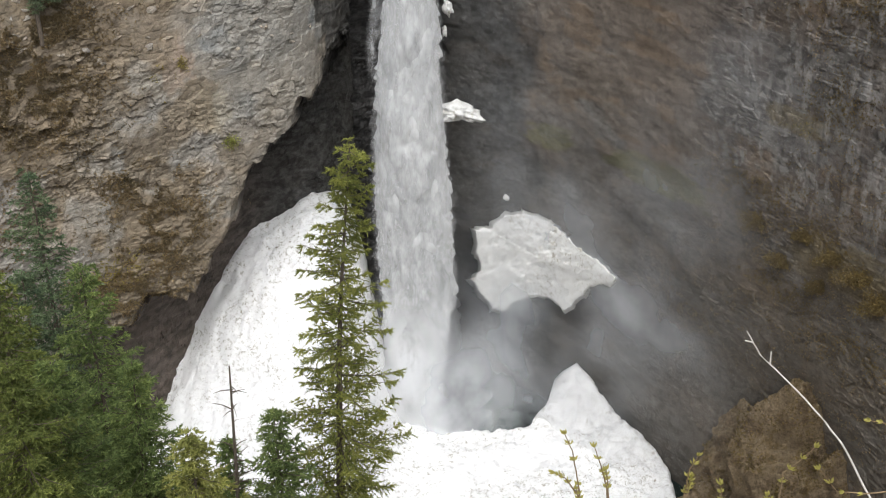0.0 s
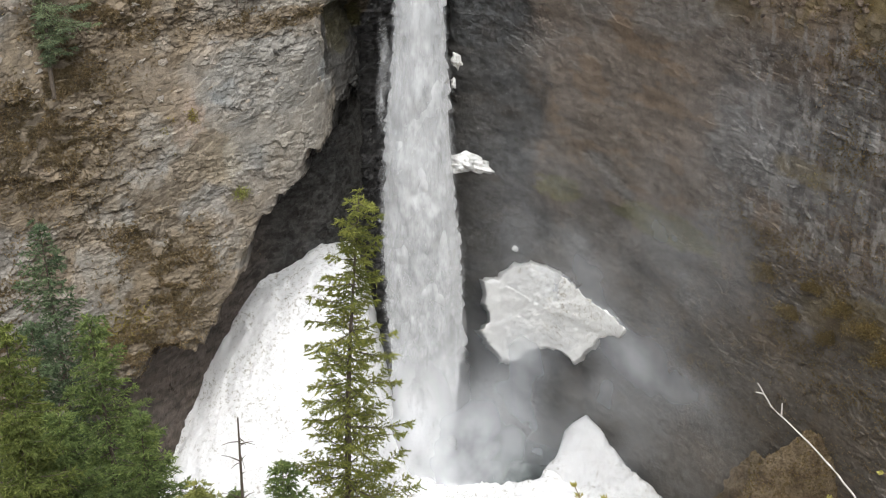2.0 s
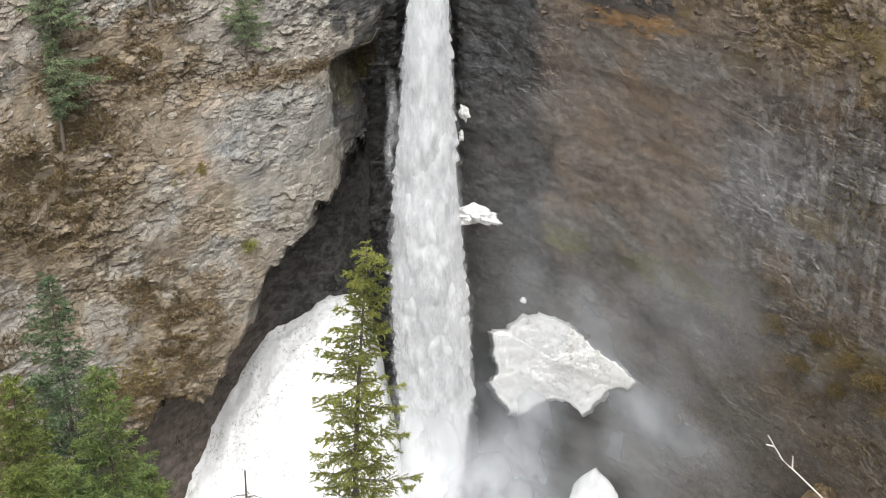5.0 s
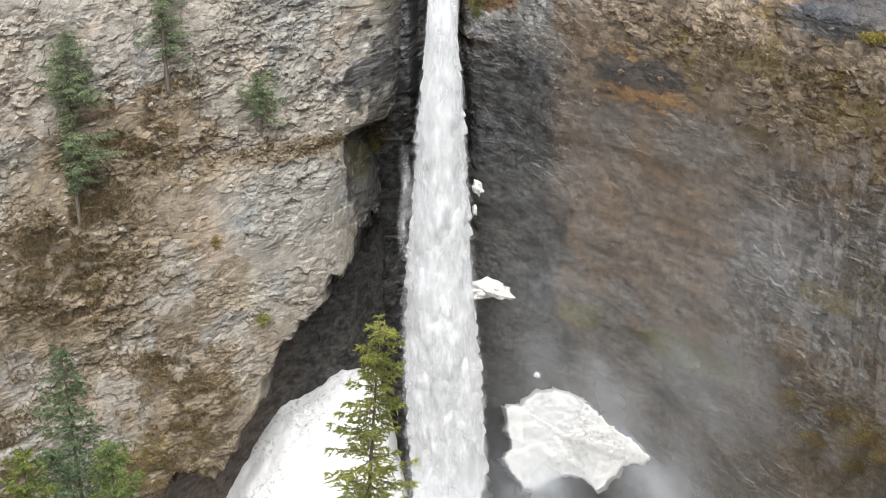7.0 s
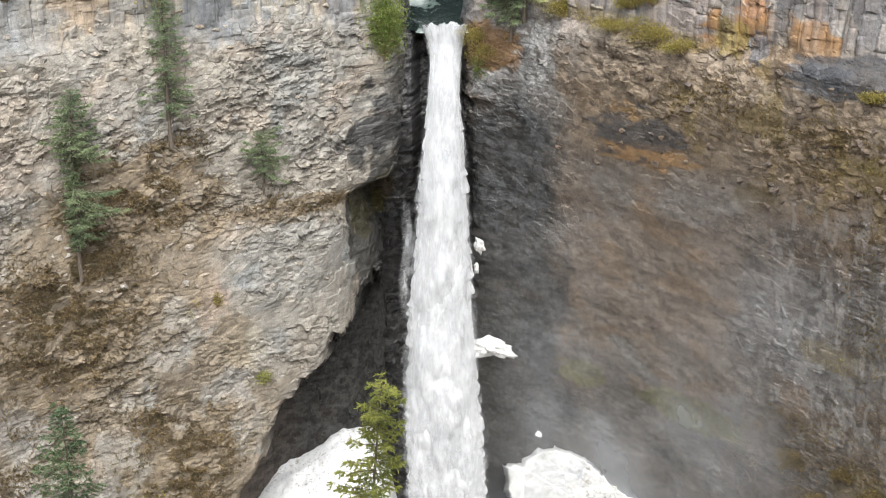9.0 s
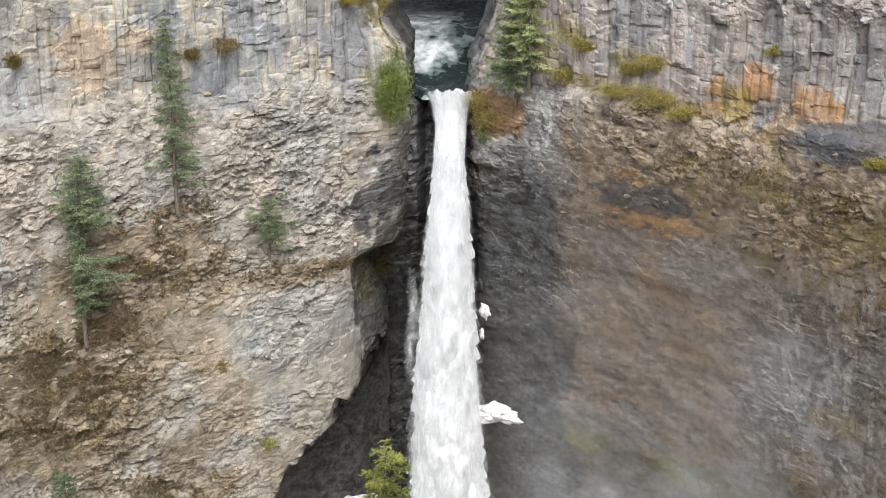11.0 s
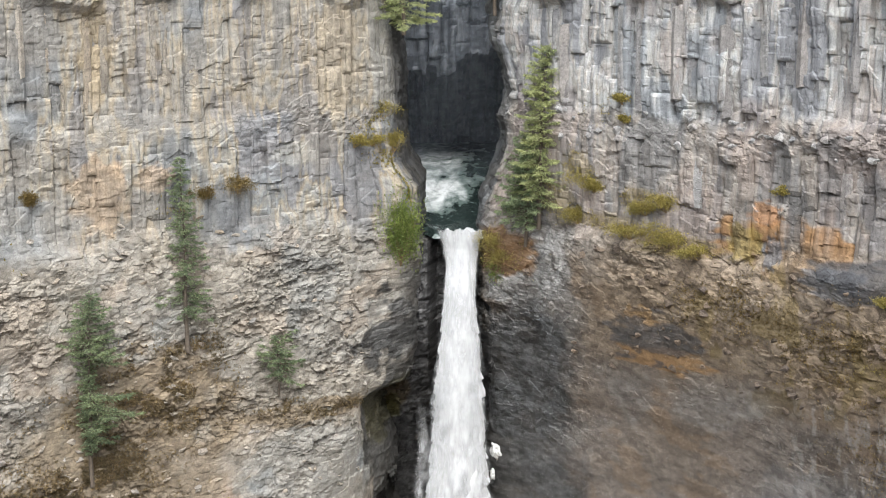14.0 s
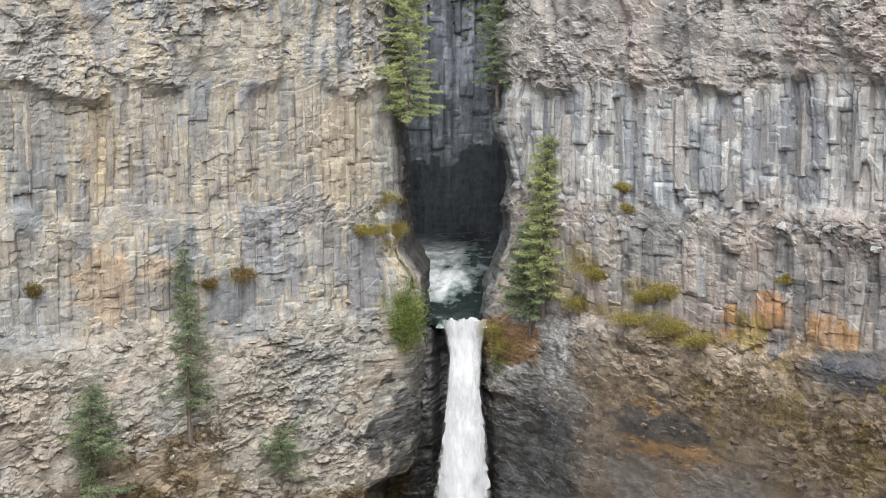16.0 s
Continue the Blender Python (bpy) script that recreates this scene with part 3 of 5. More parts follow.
    return p, np.concatenate([np.clip(c * [0.642, 0.664, 0.66] * (1 - 0.07 * smooth(z, 62, 66)[..., None]), 0.01, 0.6), wet_shaded[..., None]], -1), np.clip(0.8 * np.maximum(upper, lower), 0, 1), 0.3 * smooth(50 - z, 0, 4)


def right_cliff(u, x, y, z):
    upper, lower, sway = column_tier(u, z, 201)
    hang = np.maximum(table(BACK_R, x) - y, 0) * (smooth(63.5 - z, 0, 42) * 0.75 + 0.25 * smooth(62.5 - z, 0, 16))
    u = u + 1.4 * x * hang / (y + hang)
    side = 0.9 * smooth(x, 23.5, 26) * smooth(z, 36, 40) * (1 - smooth(z, 54, 58))
    jagged = (1 - smooth(x, 8, 12)) * smooth(z, 44, 50)
    hush = smooth(60 - z, 0, 12) * (1 - smooth(x, 19, 25)) * (1 - 0.85 * jagged)
    out, tone, hue = relief(u, z, 211, np.clip(upper + lower + 0.35 * side, 0, 1), np.maximum(0.65 * hush, 0.5 * smooth(62 - z, 0, 4) * (1 - jagged)))
    bowl = smooth(63.5 + 1.5 * (fbm(u / 4, z / 4, 231, 3) - 0.5) - z, 0, 42) * 0.75 + 0.25 * smooth(62.5 - z, 0, 16)
    gap = np.maximum(table(BACK_R, x) - y, 0)
    foot = -3.5 * smooth(27 - z, 0, 14)
    corner = smooth(12 - x, 0, 8)
    px = x + corner * (table(EDGE_R, z) - 3.1 + 0.9 * (fbm(z / 1.6, 0 * z + 0.3, 207, 4) - 0.5)) * smooth(y, 94, 99)
    ledge = 0.25 * (1 - smooth(z, 71.6 + sway, 73.4 + sway)) + 0.7 * smooth(fbm(u / 2.5, z / 9, 205, 3), 0.42, 0.6) * smooth(z, 80.4 + sway, 81.4 + sway) + 0.5 * (1 - smooth(z, 63.4 + sway, 64.4 + sway)) * smooth(x, 5, 9)
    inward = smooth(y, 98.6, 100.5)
    nx, ny = -0.7 * (1 - inward) - 1.0 * inward, -0.71 * (1 - inward)
    calm = (1 - 0.2 * smooth(64 - z, 0, 3)) * (1 - 0.25 * bowl * (1 - smooth(x, 24, 31)))
    out = out * (1 - 0.2 * corner + 0.5 * inward) * calm
    worn = np.maximum(0.75 * hush, 0.4 * smooth(60 - z, 0, 6) * (1 - smooth(x, 19, 24)) * (1 - jagged))
    out = out * (1 - worn) + worn * 1.2 * (fbm(u / 3.5, z / 3, 290, 6) - 0.5)
    reach = gap * bowl - foot * smooth(gap, 0, 6)
    p = np.stack([px + nx * (out + ledge * (1 - bowl)), y + ny * (out + ledge * (1 - bowl)) + reach, z + 0 * x], -1)
    c = pick(tone, (0.14, 0.13, 0.125), (0.24, 0.23, 0.22), (0.34, 0.325, 0.31), (0.29, 0.28, 0.275), (0.47, 0.455, 0.44))
    stain = pick(staining(u, z, hue, 281), *STAINS_R)
    c = c + (stain * (0.98 + 0.22 * tone[..., None]) - c) * (0.85 * upper)[..., None]
    c = c + (stain * [0.76, 0.68, 0.62] * (0.85 + 0.25 * tone[..., None]) - c) * (0.75 * smooth(z, 63 + sway, 65.5 + sway) * (1 - upper))[..., None]
    c = blend(c, (0.45, 0.41, 0.38), 0.3 * smooth(z, 80, 83))
    pink = smooth(fbm(u / 3, z / 6, 241, 4), 0.53, 0.64)
    c = blend(c, (0.4, 0.31, 0.265), 0.35 * pink)
    tone = tone + (0.45 - tone) * 0.55 * hush
    rust = smooth(fbm(u / 5, z / 4, 243, 5), 0.42, 0.56) * smooth(63.5 - z, -1.5, 4)
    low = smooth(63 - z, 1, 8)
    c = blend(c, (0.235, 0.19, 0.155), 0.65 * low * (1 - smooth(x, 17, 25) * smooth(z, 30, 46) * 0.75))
    c = c + (np.array((0.245, 0.19, 0.148)) * (0.7 + 0.6 * tone[..., None]) - c) * (0.75 * rust)[..., None]
    c = blend(c, (0.29, 0.2, 0.13), 0.6 * smooth(fbm(u / 2.5, z / 1.5, 249, 4), 0.56, 0.66) * rust)
    c = blend(c, (0.36, 0.19, 0.075), 0.85 * patch(x, z, 20.8, 64.9, 3.6, 1.9, 245, 1.8) * smooth(hue + 0.5 * fbm(u / 0.6, z / 5, 244, 3), 0.2, 0.75))
    c = c + (np.array((0.26, 0.192, 0.13)) * (0.6 + 0.8 * tone[..., None]) - c) * (0.8 * smooth(z, 53, 57) * (1 - smooth(z, 63.5 + sway, 66 + sway)) * smooth(x, 6, 13))[..., None]
    c = blend(c, (0.24, 0.175, 0.075), 0.6 * smooth(fbm(u / 1.6, z / 2.6, 251, 5), 0.5, 0.6) * smooth(z, 52, 56) * (1 - smooth(z, 63, 65)) * smooth(x, 14, 17))
    for k, (tint, sx, sz, rx, rz) in enumerate([((0.38, 0.28, 0.1), 18.4, 64.9, 0.9, 1.5), ((0.14, 0.148, 0.168), 20.0, 64.6, 0.55, 1.2), ((0.4, 0.2, 0.09), 19.6, 67.0, 0.8, 0.8), ((0.13, 0.135, 0.15), 23.4, 63.4, 1.6, 0.9)]):
        c = blend(c, np.array(tint) * (0.7 + 0.6 * tone[..., None]), 0.75 * patch(x, z, sx, sz, rx, rz, 301 + k, 1.2))
    c = blend(c, (0.38, 0.22, 0.1), 0.8 * patch(x, z, 14.6, 55.8, 2.8, 0.9, 246, 1.4))
    c = blend(c, (0.36, 0.22, 0.1), 0.7 * patch(x, z, 13.0, 58.7, 1.1, 0.8, 252, 1.4))
    c = blend(c, (0.085, 0.085, 0.09), 0.75 * patch(x, z, 13.6, 57.2, 2.6, 1.7, 247, 1.6))
    c = blend(c, (0.07, 0.072, 0.08), 0.8 * patch(x, z, 25.6, 63.8, 3.0, 1.3, 248, 1.4))
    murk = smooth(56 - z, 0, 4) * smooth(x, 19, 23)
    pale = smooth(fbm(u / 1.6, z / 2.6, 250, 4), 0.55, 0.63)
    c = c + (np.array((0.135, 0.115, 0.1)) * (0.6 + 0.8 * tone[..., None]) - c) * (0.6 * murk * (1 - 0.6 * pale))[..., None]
    chips = smooth(fbm(u / 0.45, z / 1.3, 253, 3), 0.6, 0.65) * smooth(x, 20, 24) * smooth(z, 34, 40) * (1 - smooth(z, 54, 57))
    c = blend(c, (0.39, 0.36, 0.335), 0.55 * chips)
    for k, (mx, mz, rx, rz) in enumerate([(10.6, 65.2, 2.0, 0.7), (15.0, 64.2, 2.4, 0.7), (12.6, 67.2, 1.1, 0.7), (6.8, 66.6, 1.5, 1.2), (8.4, 69, 1, 1.2), (27, 58, 2.0, 1.3), (26, 44, 1.6, 1.0), (30, 34, 3, 2.2), (28.5, 61.5, 2.2, 1.0), (30.5, 60, 1.4, 1.4)]):
        c = blend(c, (0.22, 0.16, 0.06), 0.45 * patch(x, z, mx, mz, rx, rz, 260 + k))
    c = blend(c, (0.24, 0.12, 0.04), 0.8 * patch(x, z, 4.2, 61.6, 1.7, 2.0, 270))
    # darker towards the foot
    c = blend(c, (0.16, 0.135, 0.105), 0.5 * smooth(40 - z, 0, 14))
    wet_shaded = smooth(8.8 + 0.13 * (58 - z).clip(0, 40) - x + 9 * (fbm(u / 4.5, z / 5, 272, 5) - 0.5), -0.5, 3.5) * (1 - smooth(z, 50 + 1.2 * x, 58 + 0.6 * x)) * (0.75 + 0.25 * smooth(z, 20, 50))
    # faces inside the slot take the full dark tint as well
    wet_shaded = np.maximum(wet_shaded, inward)
    # lower hollow: its shade is put into the colour, stronger with depth
    wet_shaded = np.maximum(wet_shaded, 0.55 * smooth(47 - z, 0, 18) * (1 - smooth(x, 18, 27)))
    c = blend(c, np.array((0.085, 0.089, 0.092)) * (0.3 + 1.3 * tone[..., None]), 0.85 * wet_shaded)
    c = blend(c, (0.17, 0.16, 0.05), 0.55 * np.maximum(patch(x, z, 11.6, 34, 1.8, 1.4, 271), patch(x, z, 19.2, 34.2, 3.4, 1.6, 273)))
    return p, np.concatenate([np.clip(c * [0.705, 0.728, 0.73], 0.01, 0.6), wet_shaded[..., None]], -1), np.clip(np.maximum(upper, lower) + 0.5 * side, 0, 1), smooth(62 - z, 0, 8) * (1 - 0.6 * smooth(x, 19, 25)) * (1 - jagged)


def cliff_sheet(name, plan, where, label):
    def steps(s, x, y):
        return 2.0 if abs(x) > 46 else 0.3 if y > 101 else 0.5 if abs(x) > 40 else 0.1
    u, x, y = along(plan, steps)
    z = heights()
    uu, zz = np.meshgrid(u, z)
    p, c, stand, worn = where(uu, np.broadcast_to(x, uu.shape), np.broadcast_to(y, uu.shape), zz)
    me = grid_mesh(name, p, c, stand, worn=worn)
    ob = put(name, me, ROCK, None, label, "cliff", kind="structure")
    return ob, u, x, y


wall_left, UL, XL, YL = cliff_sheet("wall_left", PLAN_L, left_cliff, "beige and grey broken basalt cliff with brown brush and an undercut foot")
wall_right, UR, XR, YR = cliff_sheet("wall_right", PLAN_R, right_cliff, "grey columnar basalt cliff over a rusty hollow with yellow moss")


def back_rock():
    """The wet rock under the lip, behind the water."""
    x, z = np.meshgrid(np.arange(-14, 14, 0.16), np.arange(-3, 62.9, 0.16))
    out, tone, hue = relief(x, z, 311, 0 * x)
    side = smooth(np.abs(x + 0.3), 1.7, 2.6)
    y = 101.5 - 1.9 * side + (6.5 + 1.9 * side) * smooth(57 - z, 0, 20) - 0.9 * out
    top = smooth(z, 61.5, 62.8)
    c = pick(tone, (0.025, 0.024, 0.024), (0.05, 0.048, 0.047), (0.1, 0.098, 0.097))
    c = blend(c, (0.09, 0.065, 0.035), 0.7 * patch(x, z, -6.2, 49.3, 1.6, 2.6, 331))
    c = blend(c, (0.085, 0.08, 0.02), 0.6 * patch(x, z, -5.9, 47.5, 0.7, 1.4, 332))
    p = np.stack([x, y + 1.0 * top, z], -1)
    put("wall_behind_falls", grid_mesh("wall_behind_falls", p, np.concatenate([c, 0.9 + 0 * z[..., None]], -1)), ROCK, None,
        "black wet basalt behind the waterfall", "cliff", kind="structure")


def slot_back():
    """The end of the slot: hanging columns over a deep dark cave, and a bank of rock above it."""
    x, z = np.meshgrid(np.arange(-16, 16, 0.16), np.arange(60, 97, 0.16))
    out, tone, hue = relief(x, z, 321, 0.9 + 0 * x)
    teeth, _, _ = courses(0 * x + 0.5, x / 0.8, 327, 0, 0.02, 0)
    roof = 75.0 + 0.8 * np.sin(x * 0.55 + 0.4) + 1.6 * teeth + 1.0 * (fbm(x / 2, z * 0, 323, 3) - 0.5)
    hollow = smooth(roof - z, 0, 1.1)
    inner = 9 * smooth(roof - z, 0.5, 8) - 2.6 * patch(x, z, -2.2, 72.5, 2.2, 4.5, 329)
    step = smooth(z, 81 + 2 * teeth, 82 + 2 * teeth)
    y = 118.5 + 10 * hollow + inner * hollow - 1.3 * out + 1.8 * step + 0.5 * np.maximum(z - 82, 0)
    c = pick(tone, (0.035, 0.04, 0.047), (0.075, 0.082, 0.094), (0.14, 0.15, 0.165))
    p = np.stack([x, y, z], -1)
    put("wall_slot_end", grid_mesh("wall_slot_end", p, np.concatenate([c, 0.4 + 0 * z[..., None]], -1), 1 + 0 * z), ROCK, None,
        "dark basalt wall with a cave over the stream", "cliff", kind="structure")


back_rock()
slot_back()


def bank_height(x, y):
    """The wooded bank under the viewer, falling to the canyon floor."""
    floor = 3.0 + 0 * x + 6 * smooth(-x, 18, 30) * smooth(y, 70, 88)
    return np.maximum(78.4 - 1.12 * np.maximum(y - 1.5, 0) + 1.5 * (fbm(x / 6, y / 6, 401, 4) - 0.5) * smooth(y, 4, 14), floor)


def ground():
    """Plateau, canyon and near bank in one sheet."""
    def axis(lo, hi):
        fine = np.arange(-60, 130, 1.0)
        return np.r_[np.linspace(lo, -64, 18), fine, np.linspace(134, hi, 18)]
    x, y = np.meshgrid(axis(-2500, 2500), axis(-2500, 2500))
    edge = np.where(x < 0, table(BACK_L, x), table(BACK_R, x)) + 9
    edge = np.where(np.abs(x - 0.5) < 9, 148, edge)
    far = smooth(y - edge, 0, 3)
    slot = (np.abs(x - 0.5) < 9) & (y > 112.5)
    low = np.where(slot, 60.0, bank_height(x, y))
    rough = 1.2 * (fbm(x / 9, y / 9, 411, 4) - 0.5)
    z = low + (95.5 + 0.03 * np.maximum(y - 130, 0).clip(0, 600) - low) * far + rough * smooth(y, 6, 20)
    tone = fbm(x / 5, y / 5, 413, 5)
    c = pick(tone, (0.05, 0.04, 0.025), (0.11, 0.075, 0.045), (0.16, 0.115, 0.07), (0.09, 0.09, 0.04))
    me = grid_mesh("ground", np.stack([x, y, z], -1), np.concatenate([c, 0 * z[..., None]], -1), flat=False, worn=1.1 + 0 * z)
    put("ground", me, ROCK, None, "brown forest soil with rubble on the canyon bank", "ground", kind="structure")


ground()


def right_mean(x, z):
    """The mean face of the right cliff, without its relief."""
    y = np.interp(x, [3.1, 4, 7.2, 12, 17.7, 23.4, 28, 33, 45, 90], [99.4, 98, 94, 89.4, 84, 78, 73.5, 68, 57, 44])
    bowl = smooth(63.5 - z, 0, 42) * 0.75 + 0.25 * smooth(62.5 - z, 0, 16)
    gap = np.maximum(table(BACK_R, x) - y, 0)
    return y + gap * bowl + 3.5 * smooth(27 - z, 0, 14) * smooth(gap, 0, 6)


# ---- snow ----
def snow_height(x, y):
    reach = np.where(x > -8, (x + 8) * 3.2, (x + 8) * 0.95)
    cone = 26.4 - 0.043 * (reach ** 2 + (y - 104.5) ** 2).clip(0, 900) + 1.2 * (fbm(x / 4, y / 4, 501, 4) - 0.5)
    floor = 6.0 + 0.04 * (96 - y) + 1.0 * (fbm(x / 5, y / 5, 503, 4) - 0.5)
    lobe = 5.8 * np.exp(-np.hypot((x - 15.0) / np.where(x > 15, 8.0, 5.0), (y - 98.2) / 4.8))
    k = 3.0
    h = np.log(np.exp(cone / k) + np.exp((floor + lobe) / k)) * k - 1.0
    return h


def snowfield():
    x, y = np.meshgrid(np.arange(-34, 34, 0.17), np.arange(66, 112, 0.17))
    h = snow_height(x, y)
    wob = 1.3 * (fbm(x / 2.2, y / 2.2, 507, 4) - 0.5)
    rim = np.interp(x, [-9, -6, -3, 0.8, 4, 7, 10.5, 12.2, 13.2, 14.5, 16.5, 19, 22, 24, 26], [112, 106, 98.7, 96.4, 95.2, 94.4, 94.0, 96.4, 98.6, 99.0, 97.3, 94.6, 90.6, 84, 66])
    hole = smooth(y - rim + wob, 0, 0.9)
    h = h - (9 + (h - 6).clip(0, 30)) * hole * (x > -9) - 7 * smooth(x, 22.3 + wob[:, :] * 0.7, 24) * (1 - smooth(86 - y, 0, 14))
    h = h - 14 * smooth(-x - 22.5 + 0.3 * (92 - y), 0, 6) * smooth(92 - y, 2, 8)
    h = h + 0.9 * (fbm(x * 0.7, y * 0.7, 509, 5) - 0.5) + 0.28 * facets(x / 0.9, y / 0.9, 511)[0]
    put("snowfield", grid_mesh("snowfield", np.stack([x, y, h], -1), flat=False), SNOW, None,
        "white old snow cone piled under the waterfall, dirt-flecked", "snow", kind="stuff")


def ice_slab():
    """The remnant of the ice cone that clings to the hollow."""
    outline = [(5.4, 22.9), (6.2, 23.3), (6.9, 22.8), (7.6, 24.2), (9.6, 24.7), (11.2, 24.3), (13.0, 23.3), (14.4, 21.8), (16.4, 20.0), (18.8, 17.9), (18.6, 17.0), (16.4, 16.8),
               (15.2, 15.2), (14.2, 14.0), (13, 15.2), (11.4, 15.9), (9.6, 15.4), (8.4, 14.0), (7.2, 14.3), (6.0, 16.2), (5.1, 17.6), (5.9, 18.6), (5.6, 20.5)]
    n = 150
    a = np.linspace(0, 1, n)
    s, t = np.meshgrid(a, a)
    ring = np.array(outline + outline[:1])
    d = np.r_[0, np.cumsum(np.hypot(*np.diff(ring, axis=0).T))]
    ex = np.interp(s * d[-1], d, ring[:, 0])
    ez = np.interp(s * d[-1], d, ring[:, 1])
    ca, sa = 9 * np.cos(s * 2 * math.pi), 9 * np.sin(s * 2 * math.pi)
    ragged = t ** 8
    rx = 1.3 * (fbm(ca * 1.6, sa * 1.6, 521, 5) - 0.5) * ragged
    rz = 1.4 * (fbm(ca * 1.6, sa * 1.6, 523, 5) - 0.5) * ragged
    cx, cz = 11.3, 20.0
    x, z = cx + (ex - cx) * t * 1.06 + rx, cz + (ez - cz) * t * 1.06 + rz
    face = right_mean(x, z) - 6.2 - 0.8 * (1 - t) + 0.27 * (z - 20) + 0.4 * (fbm(x / 2.5, z / 2.5, 525, 4) - 0.5) + 0.3 * (fbm(x / 0.8, z / 0.7, 527, 4) - 0.5)
    y = face + (right_mean(x, z) + 0.6 - face) * smooth(t, 0.9, 1.0) ** 3 + 0.18 * (fbm(x * 2.2, z * 2.2, 529, 4) - 0.5)
    x, z = (x + 0.05) * y / 102.8, 80 + (z - 80.4) * y / 102.8
    me = grid_mesh("ice_slab", np.stack([x, y, z], -1)[:, ::-1], flat=False)
    put("ice_slab", me, ICE, None, "ragged remnant of dirty white ice on the cliff", "ice")


snowfield()
ice_slab()


# ---- the water ----
FALL = [(2, -0.028, 0.055), (11.4, -0.032, 0.048), (19.9, -0.036, 0.04), (31.2, -0.039, 0.032), (39.6, -0.034, 0.025), (51.7, -0.0225, 0.0175), (57.8, -0.016, 0.0115), (60.5, -0.0145, 0.0125), (61.8, -0.0165, 0.0145), (62.5, -0.0195, 0.0165), (63.2, -0.0215, 0.018)]


def fall_shell(wide, forward, seed, rough, strands):
    """A curved front of falling water in billowing clots, a little wider or narrower than the mean; strands: how far its sides tear."""
    z, w = np.meshgrid(np.arange(2, 63.2, 0.12), np.linspace(0, math.pi, 150), indexing="ij")
    lo, hi = (np.interp(z, [r[0] for r in FALL], [r[k] for r in FALL]) * 98 for k in (1, 2))
    drop = 63.1 - z
    half = (hi - lo) / 2 * wide
    cx = -np.cos(w) * half
    warp = 1.4 * (fbm(cx / 1.3, z / 2.6, seed, 4) - 0.5)
    zw = z + 1.6 * (fbm(cx / 1.1, z / 3, seed + 6, 3) - 0.5) + 0.5 * np.abs(cx)
    clot = 0.0
    for size, tall, high in ((1.5, 3.2, 0.07), (0.8, 1.7, 0.02)):
        *_, bx, by, edge = cells((cx + warp) / size, zw / tall, seed + 1)
        clot = clot + high * smooth(edge, 0, 0.7) * (1 + 0.5 * by)
    clot = clot + 1.0 * (fbm((cx + warp) / 1.9, z / 3.6, seed + 2, 3) - 0.5)
    fine = fbm((cx + warp) / 0.3, z / 0.9, seed + 2, 4) - 0.5
    edge_way = np.sign(np.cos(w))
    saw = (z / 1.5 + 1.8 * fbm(z / 3, edge_way * 5 + 0 * z, seed + 3, 3) + 0.4 * edge_way) % 1.0
    ragged = (0.5 * (1 - saw) * vnoise(z / 2.1, edge_way * 9 + 0 * z, seed + 5) - 0.1 + 0.4 * (fbm(z / 0.8, edge_way * 3 + z / 30, seed + 4, 3) - 0.5)) * smooth(drop, 1, 16)
    side = np.abs(np.cos(w)) ** 5
    x = (lo + hi) / 2 + cx - np.cos(w) * ragged * side * rough
    y = 99.4 - forward - 0.9 * smooth(drop, 0, 6) - np.sin(w) * half * 0.6 - (clot + fine * 0.04) * np.sin(w) ** 0.5 * smooth(drop, 0.1, 3.5) * (0.35 + 0.65 * smooth(drop, 4, 28)) * rough
    z = z + (0.8 * (fbm(x * 2.6, z * 0, seed + 4, 3) - 0.45) - 0.15 * np.cos(w) ** 2) * (1 - smooth(drop, 0, 0.7))
    fade = 1.0 - strands * (1 - np.sin(w) ** 0.6) - 0.45 * (1 - smooth(z, 8, 24))
    return np.stack([x, y, z], -1), fade


def waterfall():
    top = new("waterfall")
    tagged(top, "white foaming waterfall plunging from a narrow slot in the cliff", "waterfall")
    p, fade = fall_shell(0.9, 0.0, 601, 0.9, 0.0)
    put("falling_water", grid_mesh("falling_water", p, flat=False), WATER, top)
    for k, (wide, forward) in enumerate([(0.99, 0.12), (1.1, 0.25)]):
        p, fade = fall_shell(wide, forward, 620 + 10 * k, 1.2, 0.75 + 0.15 * k)
        put("water_veil", grid_mesh("water_veil", p, fade=fade - 0.14 - 0.14 * k, flat=False), STRANDS, top)
    # a thin strand that leaves the fall on one side
    s, z = np.meshgrid(np.linspace(-1, 1, 24), np.arange(36, 51, 0.15))
    x = -3.2 + 0.045 * (z - 47) + 0.65 * s + 0.25 * (fbm(z / 1.5, 0 * z, 641, 4) - 0.5)
    fade = 0.5 * (1 - s ** 2) * smooth(z, 36, 43) * (1 - smooth(z, 47.5, 51)) + 0.1
    put("water_veil", grid_mesh("water_veil", np.stack([x, 98.4 - 0.3 * (1 - s ** 2) + 0 * z, z], -1), fade=fade, flat=False), STRANDS, top)


